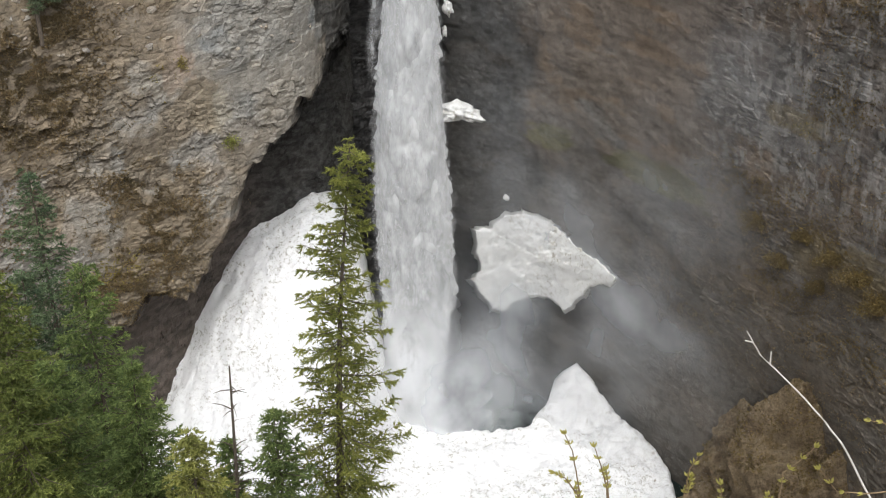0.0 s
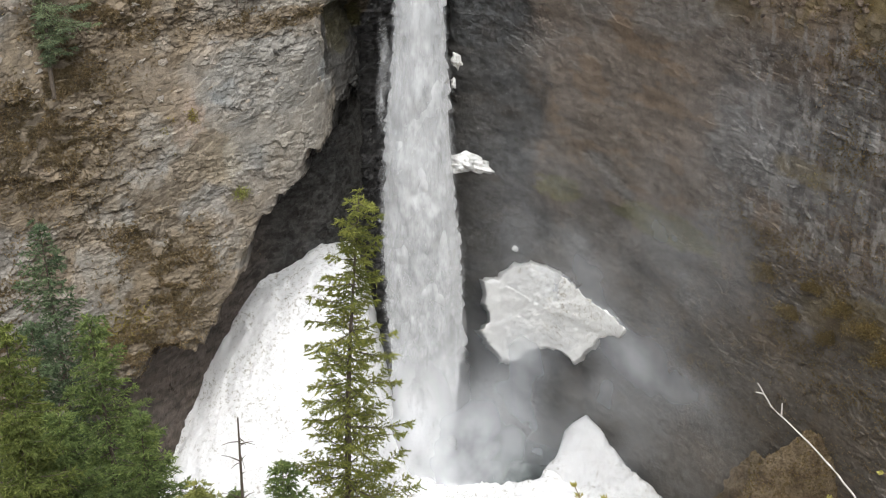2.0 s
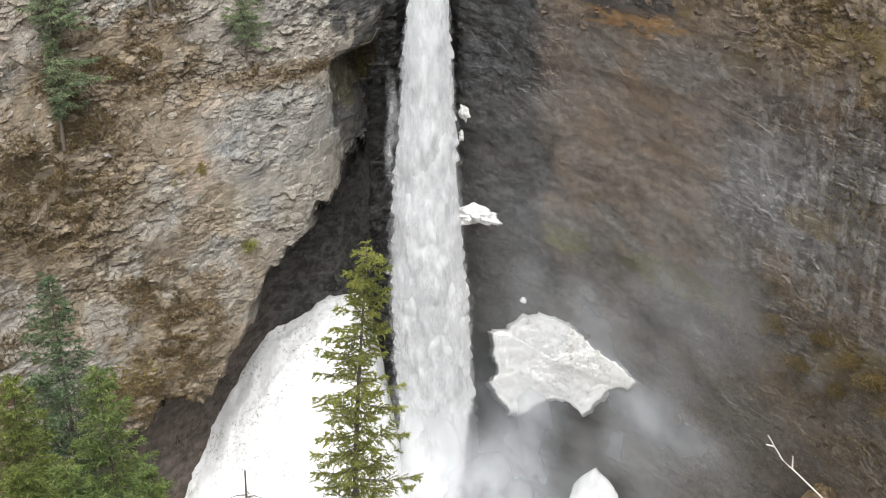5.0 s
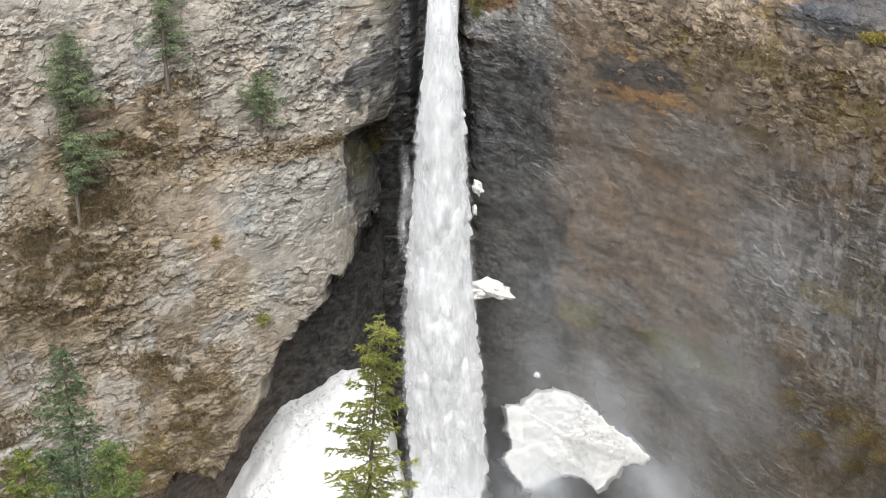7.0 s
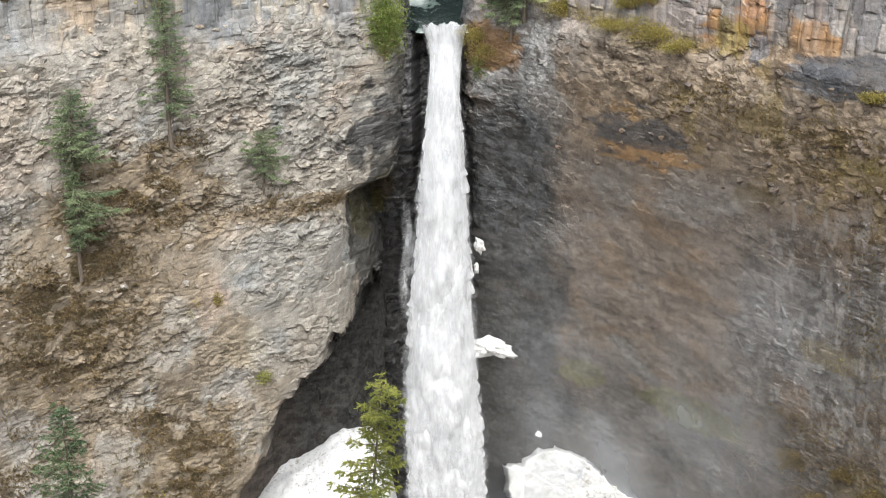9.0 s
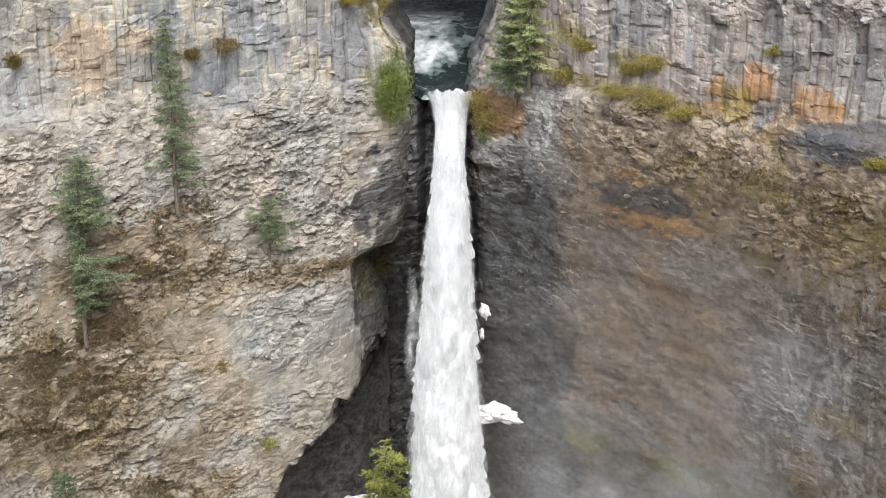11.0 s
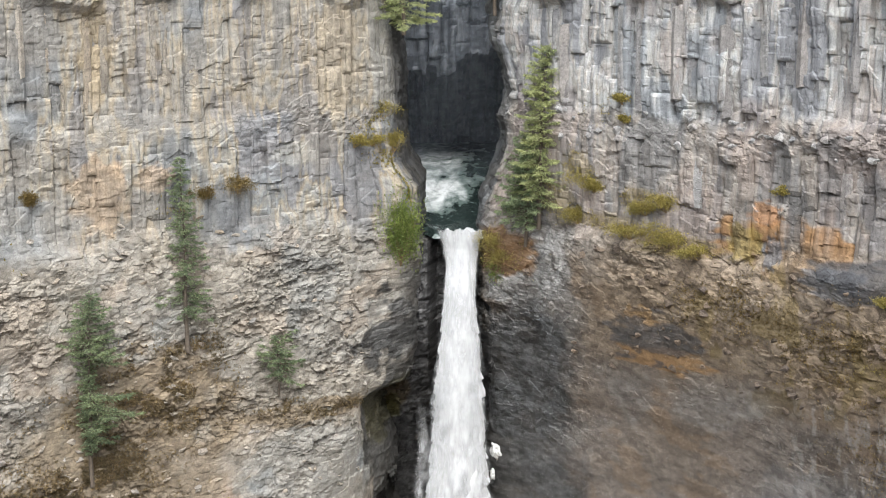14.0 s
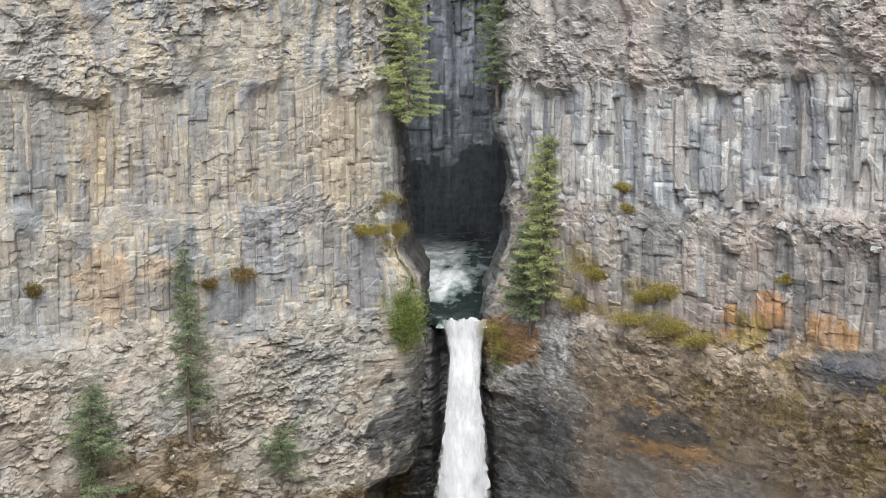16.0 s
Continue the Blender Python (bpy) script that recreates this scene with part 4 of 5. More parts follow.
def stream():
    x, y = np.meshgrid(np.arange(-8, 8, 0.12), np.arange(98.9, 141, 0.12))
    z = 63.0 + 3.1 * smooth(y, 102.5, 116) - 0.5 * (1 - smooth(y, 98.9, 100.4)) + 0.5 * (fbm(x / 1.6, y / 2.5, 621, 4) - 0.5) * smooth(y, 100, 104)
    y = y + 1.6 * (1 - smooth(y, 98.9, 103)) * smooth(np.abs(x + 0.3), 1.9, 2.5)
    foam = 0.26 * smooth(y - 0.5 * x, 105.0, 108.5) * (1 - smooth(x + 0.05 * (y - 105), -1.2, 2.6)) + 0.06 * smooth(y, 105, 107) + 0.3 * (1 - smooth(y, 99.2, 100.0)) - 0.08
    put("water", grid_mesh("water", np.stack([x, y, z], -1), fade=foam, flat=False), STREAM, None, "dark fast stream with white rapids above the falls", "stream", kind="structure")



def plunge_pool():
    x, y = np.meshgrid(np.arange(-10, 30, 0.4), np.arange(84, 112, 0.4))
    z = 3.4 + 0.3 * (fbm(x, y, 631, 3) - 0.5)
    foam = 0.4 * (1 - smooth(np.hypot(x - 0.5, y - 98), 3, 14)) - 0.1
    put("water", grid_mesh("water", np.stack([x, y, z], -1), fade=foam, flat=False), STREAM, None, "dark foaming pool under the waterfall", "pool", kind="structure")


waterfall()
stream()
plunge_pool()


def mist_bank(name, centre, rx, rz, off, material, label, seed):
    """A billow of spray: a round shell in front of the hollow, thick at its heart and thinning to nothing."""
    r, w = np.meshgrid(np.linspace(0, 1, 26), np.linspace(0, 2 * math.pi, 61), indexing="ij")
    s, t = r * np.cos(w), r * np.sin(w)
    x, z = centre[0] + rx * s, centre[1] + rz * t
    heart = right_mean(np.full_like(x, centre[0]), np.full_like(z, centre[1]))
    y = heart - 1.5 * (1 - r ** 2) - off + 1.2 * (fbm(s * 2, t * 2, seed, 3) - 0.5)
    fade = smooth(1 - r, 0.0, 1.0) ** 1.8
    return put(name, grid_mesh(name, np.stack([x, y, z], -1), fade=fade, flat=False), material, None, label, "mist", kind="stuff")


MIST_WIDE = mist_material("drifting mist", 0.41, 0.11, (0.2, 0.75), (1, 1, 1), (0.78, 0.81, 0.85))
MIST_FINE = mist_material("spray plume", 0.9, 0.14, (0.05, 0.55), (1, 1, 0.7), (0.93, 0.94, 0.95))
MIST_SOFT = mist_material("thinning spray", 0.75, 0.16, (0.15, 0.65), (1, 1, 0.7), (0.9, 0.92, 0.95))


def hollow_mist():
    """Thin mist that hangs before the hollow, thickest over the pool and by the falls."""
    x, z = np.meshgrid(np.linspace(-3, 34, 75), np.linspace(1, 60, 110))
    y = np.minimum(right_mean(x, z + 0 * x) - 4.5, right_mean(x, 30 + 0 * x) - 5.0) - 0.05 * (x - 14).clip(0, 30) + 0.8 * (fbm(x / 6, z / 6, 703, 3) - 0.5)
    fade = 0.0
    for cx, cz, rx, rz, much in ((16, 35, 14, 26, 0.75), (21, 40, 12, 20, 0.12), (12, 22, 14, 22, 0.8), (9, 13, 15, 18, 0.8), (20, 22, 11, 22, 0.45)):
        fade = fade + much * smooth(1 - np.hypot((x - cx) / rx, (z - cz) / rz), 0, 1) ** 1.3
    wisps = 0.75 + 0.7 * smooth(fbm(x / 5 + z / 9, z / 7 - x / 12, 705, 4), 0.3, 0.7)
    put("mist", grid_mesh("mist", np.stack([x, y, z], -1), fade=fade * wisps * (1 - smooth(x, 19, 28) * (1 - smooth(z, 26, 36))), flat=False), MIST_WIDE, None, "thin grey mist drifting in the hollow", "mist", kind="stuff")


hollow_mist()
mist_bank("spray", (-0.4, 10), 6.6, 20, 12.5, MIST_FINE, "white spray boiling up at the foot of the falls", 717)
mist_bank("spray", (4.2, 8), 8.5, 17, 11.5, MIST_SOFT, "white spray boiling up at the foot of the falls", 719)
mist_bank("spray", (6.0, 8), 8.0, 11, 9.5, MIST_SOFT, "grey spray drifting over the pool", 727)


def slot_mist():
    """Spray hanging in the slot over the stream."""
    s, t = np.meshgrid(np.linspace(-1, 1, 40), np.linspace(-1, 1, 40))
    p = np.stack([-0.8 + 9 * s, 112 + 0 * s, 72 + 17 * t], -1)
    put("mist", grid_mesh("mist", p, fade=smooth(1 - np.abs(t), 0, 0.6), flat=False), mist_material("slot mist", 0.07, 0.1, (0.1, 0.6), (1, 1, 1), (0.72, 0.82, 0.95)), None,
        "faint bluish mist in the slot over the stream", "mist", kind="stuff")


slot_mist()


def needles(rng, heart, way, length, width, count, spread):
    """Needle sprays: slim triangles fanned round a twig from heart along way; arrays (n, 3)."""
    n = len(heart)
    h = np.repeat(heart, count, 0)
    w = np.repeat(way, count, 0)
    side = rng.normal(size=(n * count, 3))
    tip = w + spread * side
    tip /= np.linalg.norm(tip, axis=1, keepdims=True)
    across = np.cross(tip, rng.normal(size=(n * count, 3)))
    across /= np.linalg.norm(across, axis=1, keepdims=True)
    ln = length * rng.uniform(0.6, 1.3, (n * count, 1))
    base = h + w * rng.uniform(-0.5, 0.5, (n * count, 1)) * length
    return np.stack([base - across * width / 2, base + across * width / 2, base + tip * ln], 1)


def mossy_boulder():
    """The brown mossy bulge at the foot of the right cliff."""
    bm = bmesh.new()
    bmesh.ops.create_icosphere(bm, subdivisions=7, radius=1.0)
    for v in bm.verts:
        d = v.co.copy()
        k = 1 + 0.14 * noise.fractal(d * 2.8 + Vector((3, 1, 0)), 0.9, 2.0, 4)
        k += 0.035 * noise.fractal(d * 7, 0.6, 2.2, 6)
        square = [math.copysign(abs(c) ** 0.82, c) for c in d]
        v.co = Vector((square[0] * 15.0, square[1] * 8.0, square[2] * 20.5)) * k
    ob = part("mossy_boulder", bm, MOSS_ROCK, None)
    ob.location = (38.2, 81, 3.0)
    rng = np.random.default_rng(77)
    skin = [(v.co.copy(), v.normal.copy()) for v in ob.data.vertices if v.normal.y < 0.2 and v.co.z > -6 and noise.noise(v.co * 0.35) > -0.05]
    skin = [skin[i] for i in rng.choice(len(skin), min(6500, len(skin)), False)]
    h, w = np.array([s[0] for s in skin]), np.array([s[1] for s in skin]) + [0, 0, 0.4]
    w /= np.linalg.norm(w, axis=1, keepdims=True)
    put("moss", tri_mesh("moss", needles(rng, h, w, 0.22, 0.1, 5, 0.7)), OCHRE, ob, "ochre brown moss")
    tagged(ob, "brown mossy rock bulge at the foot of the cliff", "boulder")


def lump(a, e, y, size, seed, shape=(1, 0.8, 0.6)):
    bm = bmesh.new()
    bmesh.ops.create_icosphere(bm, subdivisions=5, radius=1.0)
    for v in bm.verts:
        d = v.co.normalized()
        k = 1 + 0.5 * noise.fractal(d * 1.7 + Vector((seed, 0, 0)), 0.9, 2.1, 5)
        v.co = Vector((d.x * shape[0], d.y * shape[1], d.z * shape[2] - 0.35 * max(d.x, 0))) * k * size
    ob = part("ice_lump", bm, ICE, None)
    ob.data.polygons.foreach_set("use_smooth", [True] * len(ob.data.polygons))
    ob.location = (a * y, y, 80 + e * y)
    tagged(ob, "white lump of ice on the rock beside the falls", "ice", "ice lumps by the falls")


mossy_boulder()
lump(0.0362, -0.443, 98.6, 1.25, 1.0, (1.4, 0.7, 0.55))
lump(0.027, -0.352, 99.5, 0.55, 2.0, (0.7, 0.6, 1.1))
lump(0.0245, -0.372, 99.5, 0.35, 3.0, (0.6, 0.6, 1.2))
lump(0.080, -0.526, 101, 0.3, 4.0, (0.8, 0.6, 0.8))


# ---- plants ----
def conifer(name, foot, height, radius, material, label, seed, branches=150, spray=0.16, bare=0.05, lean=(0.0, 0.0), thin=1.0, shape=0.8, fans=9, group="trees", tip=0.05, vary=(0.5, 1.2), clumps=()):
    """A conifer: tapered trunk, and a crown of limbs with twigs and needle sprays. clumps: where the crown is uneven, rows of (from, to, reach, sideways)."""
    rng = np.random.default_rng(seed)
    foot = np.array(foot, float)
    tree = new(name)
    tree.location = foot
    tagged(tree, label, "tree", group)
    r0 = height * 0.008 + 0.05

    def axis(h):
        k = h / height
        return np.array([lean[0] * k * k + 0.05 * math.sin(k * 9 + seed), lean[1] * k * k + 0.05 * math.cos(k * 7 + seed), h])
    part("trunk", tubes([[(axis(h), r0 * (1 - h / height) + 0.015) for h in np.linspace(-1.0 if height > 6 else -0.4, height, 16)]], 7), BARK, tree)
    sprays, limbs = [], []
    for k in range(branches):
        f = bare + (1 - bare) * ((k + rng.random()) / branches) ** 0.95
        h = height * min(f, 0.995)
        length = radius * ((1 - f) ** shape + tip) * rng.uniform(*vary)
        turn = k * 2.399 + rng.normal() * 0.4
        if clumps:
            reach, sway = next(((c, d) for a, b, c, d in clumps if a <= f <= b), (0.12, 0.0))
            length = radius * reach * rng.uniform(0.55, 1.15) * (1 + sway * math.cos(turn))
        rise = 0.45 * f - 0.22 + rng.normal() * 0.1
        out = np.array([math.cos(turn), math.sin(turn), rise])
        start = axis(h)
        steps = max(3, int(length / 0.16))
        q = np.linspace(0.08, 1, steps)[:, None]
        curve = start + out * length * q + np.array([0, 0, 1]) * length * (-0.22 * q + 0.24 * q * q)
        limbs.append([(start, 0.008 + 0.012 * length), (curve[steps // 2], 0.005 + 0.006 * length), (curve[-1], 0.004)])
        keep = rng.random(steps) < thin
        nodes = curve[keep]
        if not len(nodes):
            continue
        qk = q[keep]
        for sign in (-1, 1, 0):
            side = np.array([-math.sin(turn), math.cos(turn), 0]) * sign
            way = np.array([math.cos(turn), math.sin(turn), -0.15]) * (0.75 if sign else 1) + side * 0.8
            way /= np.linalg.norm(way)
            tw = (0.28 * length * (1.1 - qk) + 0.14) * (1 if sign else 0.5)
            ways = np.repeat(way[None], len(nodes), 0) + rng.normal(size=(len(nodes), 3)) * 0.18
            for j in (0.25, 0.6, 0.95):
                heart = nodes + ways * tw * j + np.array([0, 0, -0.05]) * j
                sprays.append(needles(rng, heart, ways, spray, spray * 0.32, fans // 3, 0.6))
    part("bough", tubes(limbs, 3), BARK, tree)
    put("crown", tri_mesh("crown", np.concatenate(sprays)), material, tree)
    return tree


def shrub(name, foot, rx, rz, material, label, seed, count=1400, leaf=0.14, depth=0.8, category="shrub", group="shrubs"):
    """A bush: stems from one root and clumps of small leaves with gaps."""
    rng = np.random.default_rng(seed)
    foot = np.array(foot, float)
    ob = new(name)
    ob.location = foot
    tagged(ob, label, category, group)
    stems, hearts, ways = [], [], []
    k = max(7, count // 90)
    for _ in range(k):
        tip = np.array([rng.normal() * 0.5 * rx, rng.normal() * 0.35 * rx * depth, rz * rng.uniform(0.35, 1.0)])
        stems.append([((0, 0.1, -0.1), 0.03), (tip * 0.5 + rng.normal(size=3) * 0.06, 0.018), (tip, 0.006)])
        m = count // k
        blob = rng.normal(size=(m, 3)) * [0.2 * rx, 0.2 * rx * depth, 0.16 * rz]
        hearts.append(tip + blob)
        ways.append(blob + rng.normal(size=(m, 3)) * 0.15 + [0, 0, 0.1])
    w = np.concatenate(ways)
    w /= np.linalg.norm(w, axis=1, keepdims=True) + 1e-6
    part("stem", tubes(stems, 4), TWIG, ob)
    put("foliage", tri_mesh("foliage", needles(rng, np.concatenate(hearts), w, leaf, leaf * 0.55, 2, 0.6)), material, ob)
    return ob


def bank_foot(x, y):
    return float(bank_height(np.array([x]), np.array([y]))[0])


def from_tip(a, e, y):
    """Foot on the bank and height of a tree whose tip stands at slopes a, e from the eye, y metres away."""
    return (a * y, y, bank_foot(a * y, y)), 80 + e * y - bank_foot(a * y, y)


foot, h = from_tip(-0.056, -0.478, 40)
conifer("fir_tree", (foot[0] - 1.0, foot[1], foot[2]), h, 3.5, FIR, "tall yellow-green fir with drooping ragged branches", 11, 240, 0.13, 0.03, (0.95, 0), 0.85, 1.1, 24, "trees", 0.2, (0.3, 1.25))
LEFT = [(-0.333, -0.497, 47, 4.6, SHADY, "dark green spruce on the wooded bank", 1.0), (-0.300, -0.591, 41, 4.3, SPRUCE, "green spruce on the wooded bank", 1.0),
        (-0.379, -0.60, 39, 4.6, OLIVE, "yellow-green fir on the wooded bank", 1.0), (-0.268, -0.70, 37, 3.4, SPRUCE, "green spruce on the wooded bank", 1.0),
        (-0.345, -0.70, 34, 3.8, SPRUCE, "green spruce on the wooded bank", 1.0), (-0.385, -0.70, 32, 3.8, OLIVE, "yellow-green fir on the wooded bank", 1.0),
        (-0.222, -0.785, 33, 3.2, LIME, "small yellow-green fir on the wooded bank", 0.8), (-0.136, -0.757, 37, 2.6, SPRUCE, "small dark spruce on the wooded bank", 0.9),
        (-0.183, -0.79, 38, 2.0, SPRUCE, "small dark spruce beside a dead snag", 0.8), (-0.355, -0.60, 44, 4.0, SHADY, "dark green spruce on the wooded bank", 1.0)]
for k, (a, e, y, r, m, text, thin) in enumerate(LEFT):
    foot, h = from_tip(a, e, y)
    conifer("spruce_tree" if m in (SPRUCE, SHADY) else "fir_tree", foot, h, r, m, text, 20 + k, 210, 0.16, 0.1, (0, 0), 0.85 * thin, 0.75, 12)


def snag():
    """The dead top with a few bare limbs."""
    foot, h = from_tip(-0.176, -0.705, 37.4)
    ob = new("dead_tree")
    ob.location = foot
    tagged(ob, "bare dark dead snag with few broken limbs", "tree", "trees")
    part("trunk", tubes([[((-0.3 * (1 - k / h), 0, k), 0.14 * (1 - k / h) + 0.03) for k in np.linspace(-1, h, 9)]], 6), BARK, ob)
    rng = random.Random(4)
    for k in range(30):
        z = h * rng.uniform(0.55, 0.97)
        w = rng.uniform(0, 6.28)
        ln = rng.uniform(0.3, 1.3) * (1.12 - z / h) * 3
        p = Vector((-0.3 * (1 - z / h), 0, z))
        q = p + Vector((math.cos(w) * ln, math.sin(w) * ln, rng.uniform(-0.35, 0.15) * ln))
        part("limb", tubes([[(p, 0.025), ((p + q) / 2 + Vector((0, 0, 0.06)), 0.016), (q, 0.007)]], 4), BARK, ob)


snag()


def on_cliff(where, us, xs, ys, x, z):
    """The place on a cliff face over plan x, at height z."""
    face = ys < 99.0
    k = np.argmin(np.where(face, np.abs(xs - x), 1e9))
    p, *_ = where(us[k:k + 1][None], xs[k:k + 1][None], ys[k:k + 1][None], np.array([[float(z)]]))
    return p[0, 0]


def left_place(a, e):
    x, z = a * 92, 80 + e * 90
    for _ in range(8):
        p = on_cliff(left_cliff, UL, XL, YL, x, z)
        x, z = x + (a - p[0] / p[1]) * p[1] * 0.7, 80 + e * p[1]
    return p


def right_place(a, e):
    x, z = a * 85, 80 + e * 85
    for _ in range(8):
        p = on_cliff(right_cliff, UR, XR, YR, x, z)
        x, z = x + (a - p[0] / p[1]) * p[1] * 0.7, 80 + e * p[1]
    return p


def cliff_tree(place, lift, height, radius, material, label, seed, thin, shape=0.5, branches=110, lean=(0, 0), bare=0.1, clumps=()):
    p = place + np.array([0, -lift, 0])
    conifer("pine_tree", p, height, radius, material, label, seed, branches, 0.2, bare, lean, thin, shape, 9, "trees on the cliff", clumps=clumps)


cliff_tree(left_place(-0.220, -0.258), 0.3, 13.0, 1.9, PINE, "slim grey-green pine rooted in a ledge of the cliff", 41, 0.6, 0.55, 120, bare=0.12)
cliff_tree(left_place(-0.3015, -0.372), 0.3, 12.9, 2.0, PINE, "sparse green pine with a bare stem on the cliff", 42, 0.7, branches=150, lean=(0.5, 0), bare=0.1,
           clumps=[(0.14, 0.3, 0.75, 0.55), (0.3, 0.48, 1.0, 0.6), (0.48, 0.62, 0.3, -0.4), (0.62, 0.72, 1.05, 0.15), (0.72, 0.84, 0.9, 0.0), (0.84, 0.93, 0.6, 0.0), (0.93, 1.0, 0.3, 0.0)])
cliff_tree(left_place(-0.148, -0.302), 0.3, 4.4, 2.0, PINE, "small grey-green pine on the cliff", 43, 0.6, branches=60, bare=0.25, clumps=[(0.25, 0.5, 0.7, 0.2), (0.5, 0.8, 1.0, 0.1), (0.8, 1.0, 0.6, 0.0)])
cliff_tree(right_place(0.061, -0.158), 0.5, 12.6, 2.1, PALE, "tall pale green fir beside the slot", 44, 0.75, 0.32, 150, (0.4, 0))
cliff_tree(right_place(0.049, -0.172), 0.5, 7.6, 2.3, PINE, "darker green fir beside the slot", 45, 0.7, 0.4, 120)
cliff_tree(np.array([-4.5, 98.3, 79.2]), 0, 12, 2.5, PALE, "bright green fir on the brink of the slot", 46, 0.9, 0.5, 110, bare=0.0)
cliff_tree(np.array([2.4, 100.0, 80.6]), 0, 10, 1.8, PINE, "green fir on the brink of the slot", 47, 0.9, 0.5, 100)
for k, (x, h) in enumerate([(-5, 12), (-2.4, 14), (0.2, 13), (2.6, 15), (5.2, 12)]):
    cliff_tree(np.array([x, 124.5 + (k % 2) * 1.5, 83.5]), 0, h, 2.4, SPRUCE, "dark spruce above the end of the slot", 60 + k, 0.9, 0.6, 110)

shrub("shrub", left_place(-0.05, -0.20), 1.5, 4.6, BRIGHT, "bright green bush at the lip of the falls", 71, 6500, 0.15)
shrub("shrub", left_place(-0.157, -0.484), 0.9, 1.5, LIME, "small green bush in a crack of the cliff", 72, 700, 0.12)
shrub("shrub", left_place(-0.195, -0.41), 0.8, 1.2, MOSSY, "small olive tuft on the cliff", 73, 400, 0.12)
shrub("shrub", right_place(0.029, -0.215), 1.1, 1.6, BRIGHT, "bright green tuft beside the falls", 74, 700, 0.13)
for k, (a, e, rx, rz) in enumerate([(0.026, -0.19, 1.6, 1.6), (0.034, -0.2, 1.5, 1.4), (0.104, -0.14, 0.9, 0.9), (0.124, -0.072, 0.7, 0.7), (0.127, -0.086, 0.5, 0.5), (0.161, -0.156, 1.1, 1.1), (0.143, -0.158, 1.0, 0.8),
                                    (0.151, -0.18, 1.8, 1.3), (0.134, -0.178, 1.4, 1.0), (0.17, -0.187, 1.7, 1.1), (0.187, -0.194, 1.7, 1.0), (0.091, -0.165, 1.3, 1.1), (0.1, -0.138, 1.2, 1.6), (0.252, -0.142, 0.6, 0.5), (0.34, -0.234, 0.9, 0.7)]):
    shrub("moss_mound", right_place(a, e), 1.1 * rx, 0.95 * rz, MOSSY, "rusty yellow moss mound on the cliff", 80 + k, 1600, 0.11, 0.6, "moss", "moss mounds")
for k, (a, e, rx, rz) in enumerate([(-0.065, -0.082, 1.6, 1.2), (-0.086, -0.105, 1.2, 0.9), (-0.072, -0.104, 1.3, 0.9), (-0.05, -0.11, 0.8, 1.5), (-0.179, -0.141, 1.4, 1.1), (-0.203, -0.146, 0.8, 0.9), (-0.346, -0.152, 1.0, 0.9)]):
    shrub("moss_mound", left_place(a, e), 0.9 * rx, 0.95 * rz, OCHRE if k > 3 else MOSSY, "brownish yellow moss mound on the beige cliff", 120 + k, 1500, 0.1, 0.6, "moss", "moss mounds")
# cushions of ochre moss low on the right cliff: slopes from the eye, half width, height
for k, (a, e, rx, rz) in enumerate([(0.309, -0.561, 1.3, 1.3), (0.354, -0.573, 0.8, 0.8), (0.385, -0.6, 1.4, 1.2), (0.412, -0.622, 1.7, 1.3), (0.432, -0.652, 1.5, 1.5), (0.337, -0.6, 1.6, 1.2), (0.375, -0.628, 1.0, 1.0)]):
    shrub("moss_mound", right_place(a, e), rx, rz, OCHRE, "ochre brown moss cushion on the dark cliff", 90 + k, 2200, 0.13, 0.6, "moss", "moss cushions")


def tufts(name, where, us, xs, ys, spots, material, label, seed, count, size):
    """Low growth on the cliff: many small tufts in ragged patches, each patch (plan x, height, half width, half height)."""
    rng = np.random.default_rng(seed)
    hearts = []
    face = np.where(ys < 98.8)[0]
    order = face[np.argsort(xs[face])]
    for sx, sz, rx, rz in spots:
        m = int(count * rx * rz)
        x, z = sx + rx * rng.normal(size=m) * 0.55, sz + rz * rng.normal(size=m) * 0.55
        keep = fbm(x / 1.2, z / 0.9, seed + 5, 3) > 0.45
        x, z = x[keep], z[keep]
        k = order[np.searchsorted(xs[order], x).clip(0, len(order) - 1)]
        p, *_ = where(us[k][None], xs[k][None], ys[k][None], z[None])
        hearts.append(p[0])
    h = np.concatenate(hearts)
    ways = rng.normal(size=h.shape) * 0.5 + [0, -0.6, 0.7]
    ways /= np.linalg.norm(ways, axis=1, keepdims=True)
    put(name, tri_mesh(name, needles(rng, h, ways, size, size * 0.4, 4, 0.6)), material, None, label, "plants", kind="stuff")


tufts("dry_brush", left_cliff, UL, XL, YL, [(-28, 44.4, 4.8, 6.0), (-22.6, 52.8, 4.4, 2.8), (-20, 56, 2, 1.4), (-26, 48.6, 2.8, 2.2), (-20.8, 31, 3.2, 4.2), (-23, 35.4, 1.8, 1.6), (-24, 27, 4, 4), (-14.2, 51, 2.0, 0.6), (-10.4, 50.1, 2.2, 0.6), (-33, 30, 3, 8)],
      DRY, "dry brown brush clinging to ledges of the cliff", 901, 330, 0.22)
tufts("olive_tufts", left_cliff, UL, XL, YL, [(-25, 28, 3, 2), (-19.5, 44, 1, 1.2), (-6.5, 71.5, 1.4, 0.8), (-5.8, 69, 1.2, 1.4), (-5.2, 66.5, 0.7, 1.6), (-19.5, 66.5, 1.5, 1.2), (-33, 64, 2, 1)],
      MOSSY, "olive yellow tufts and moss on the cliff", 903, 110, 0.2)
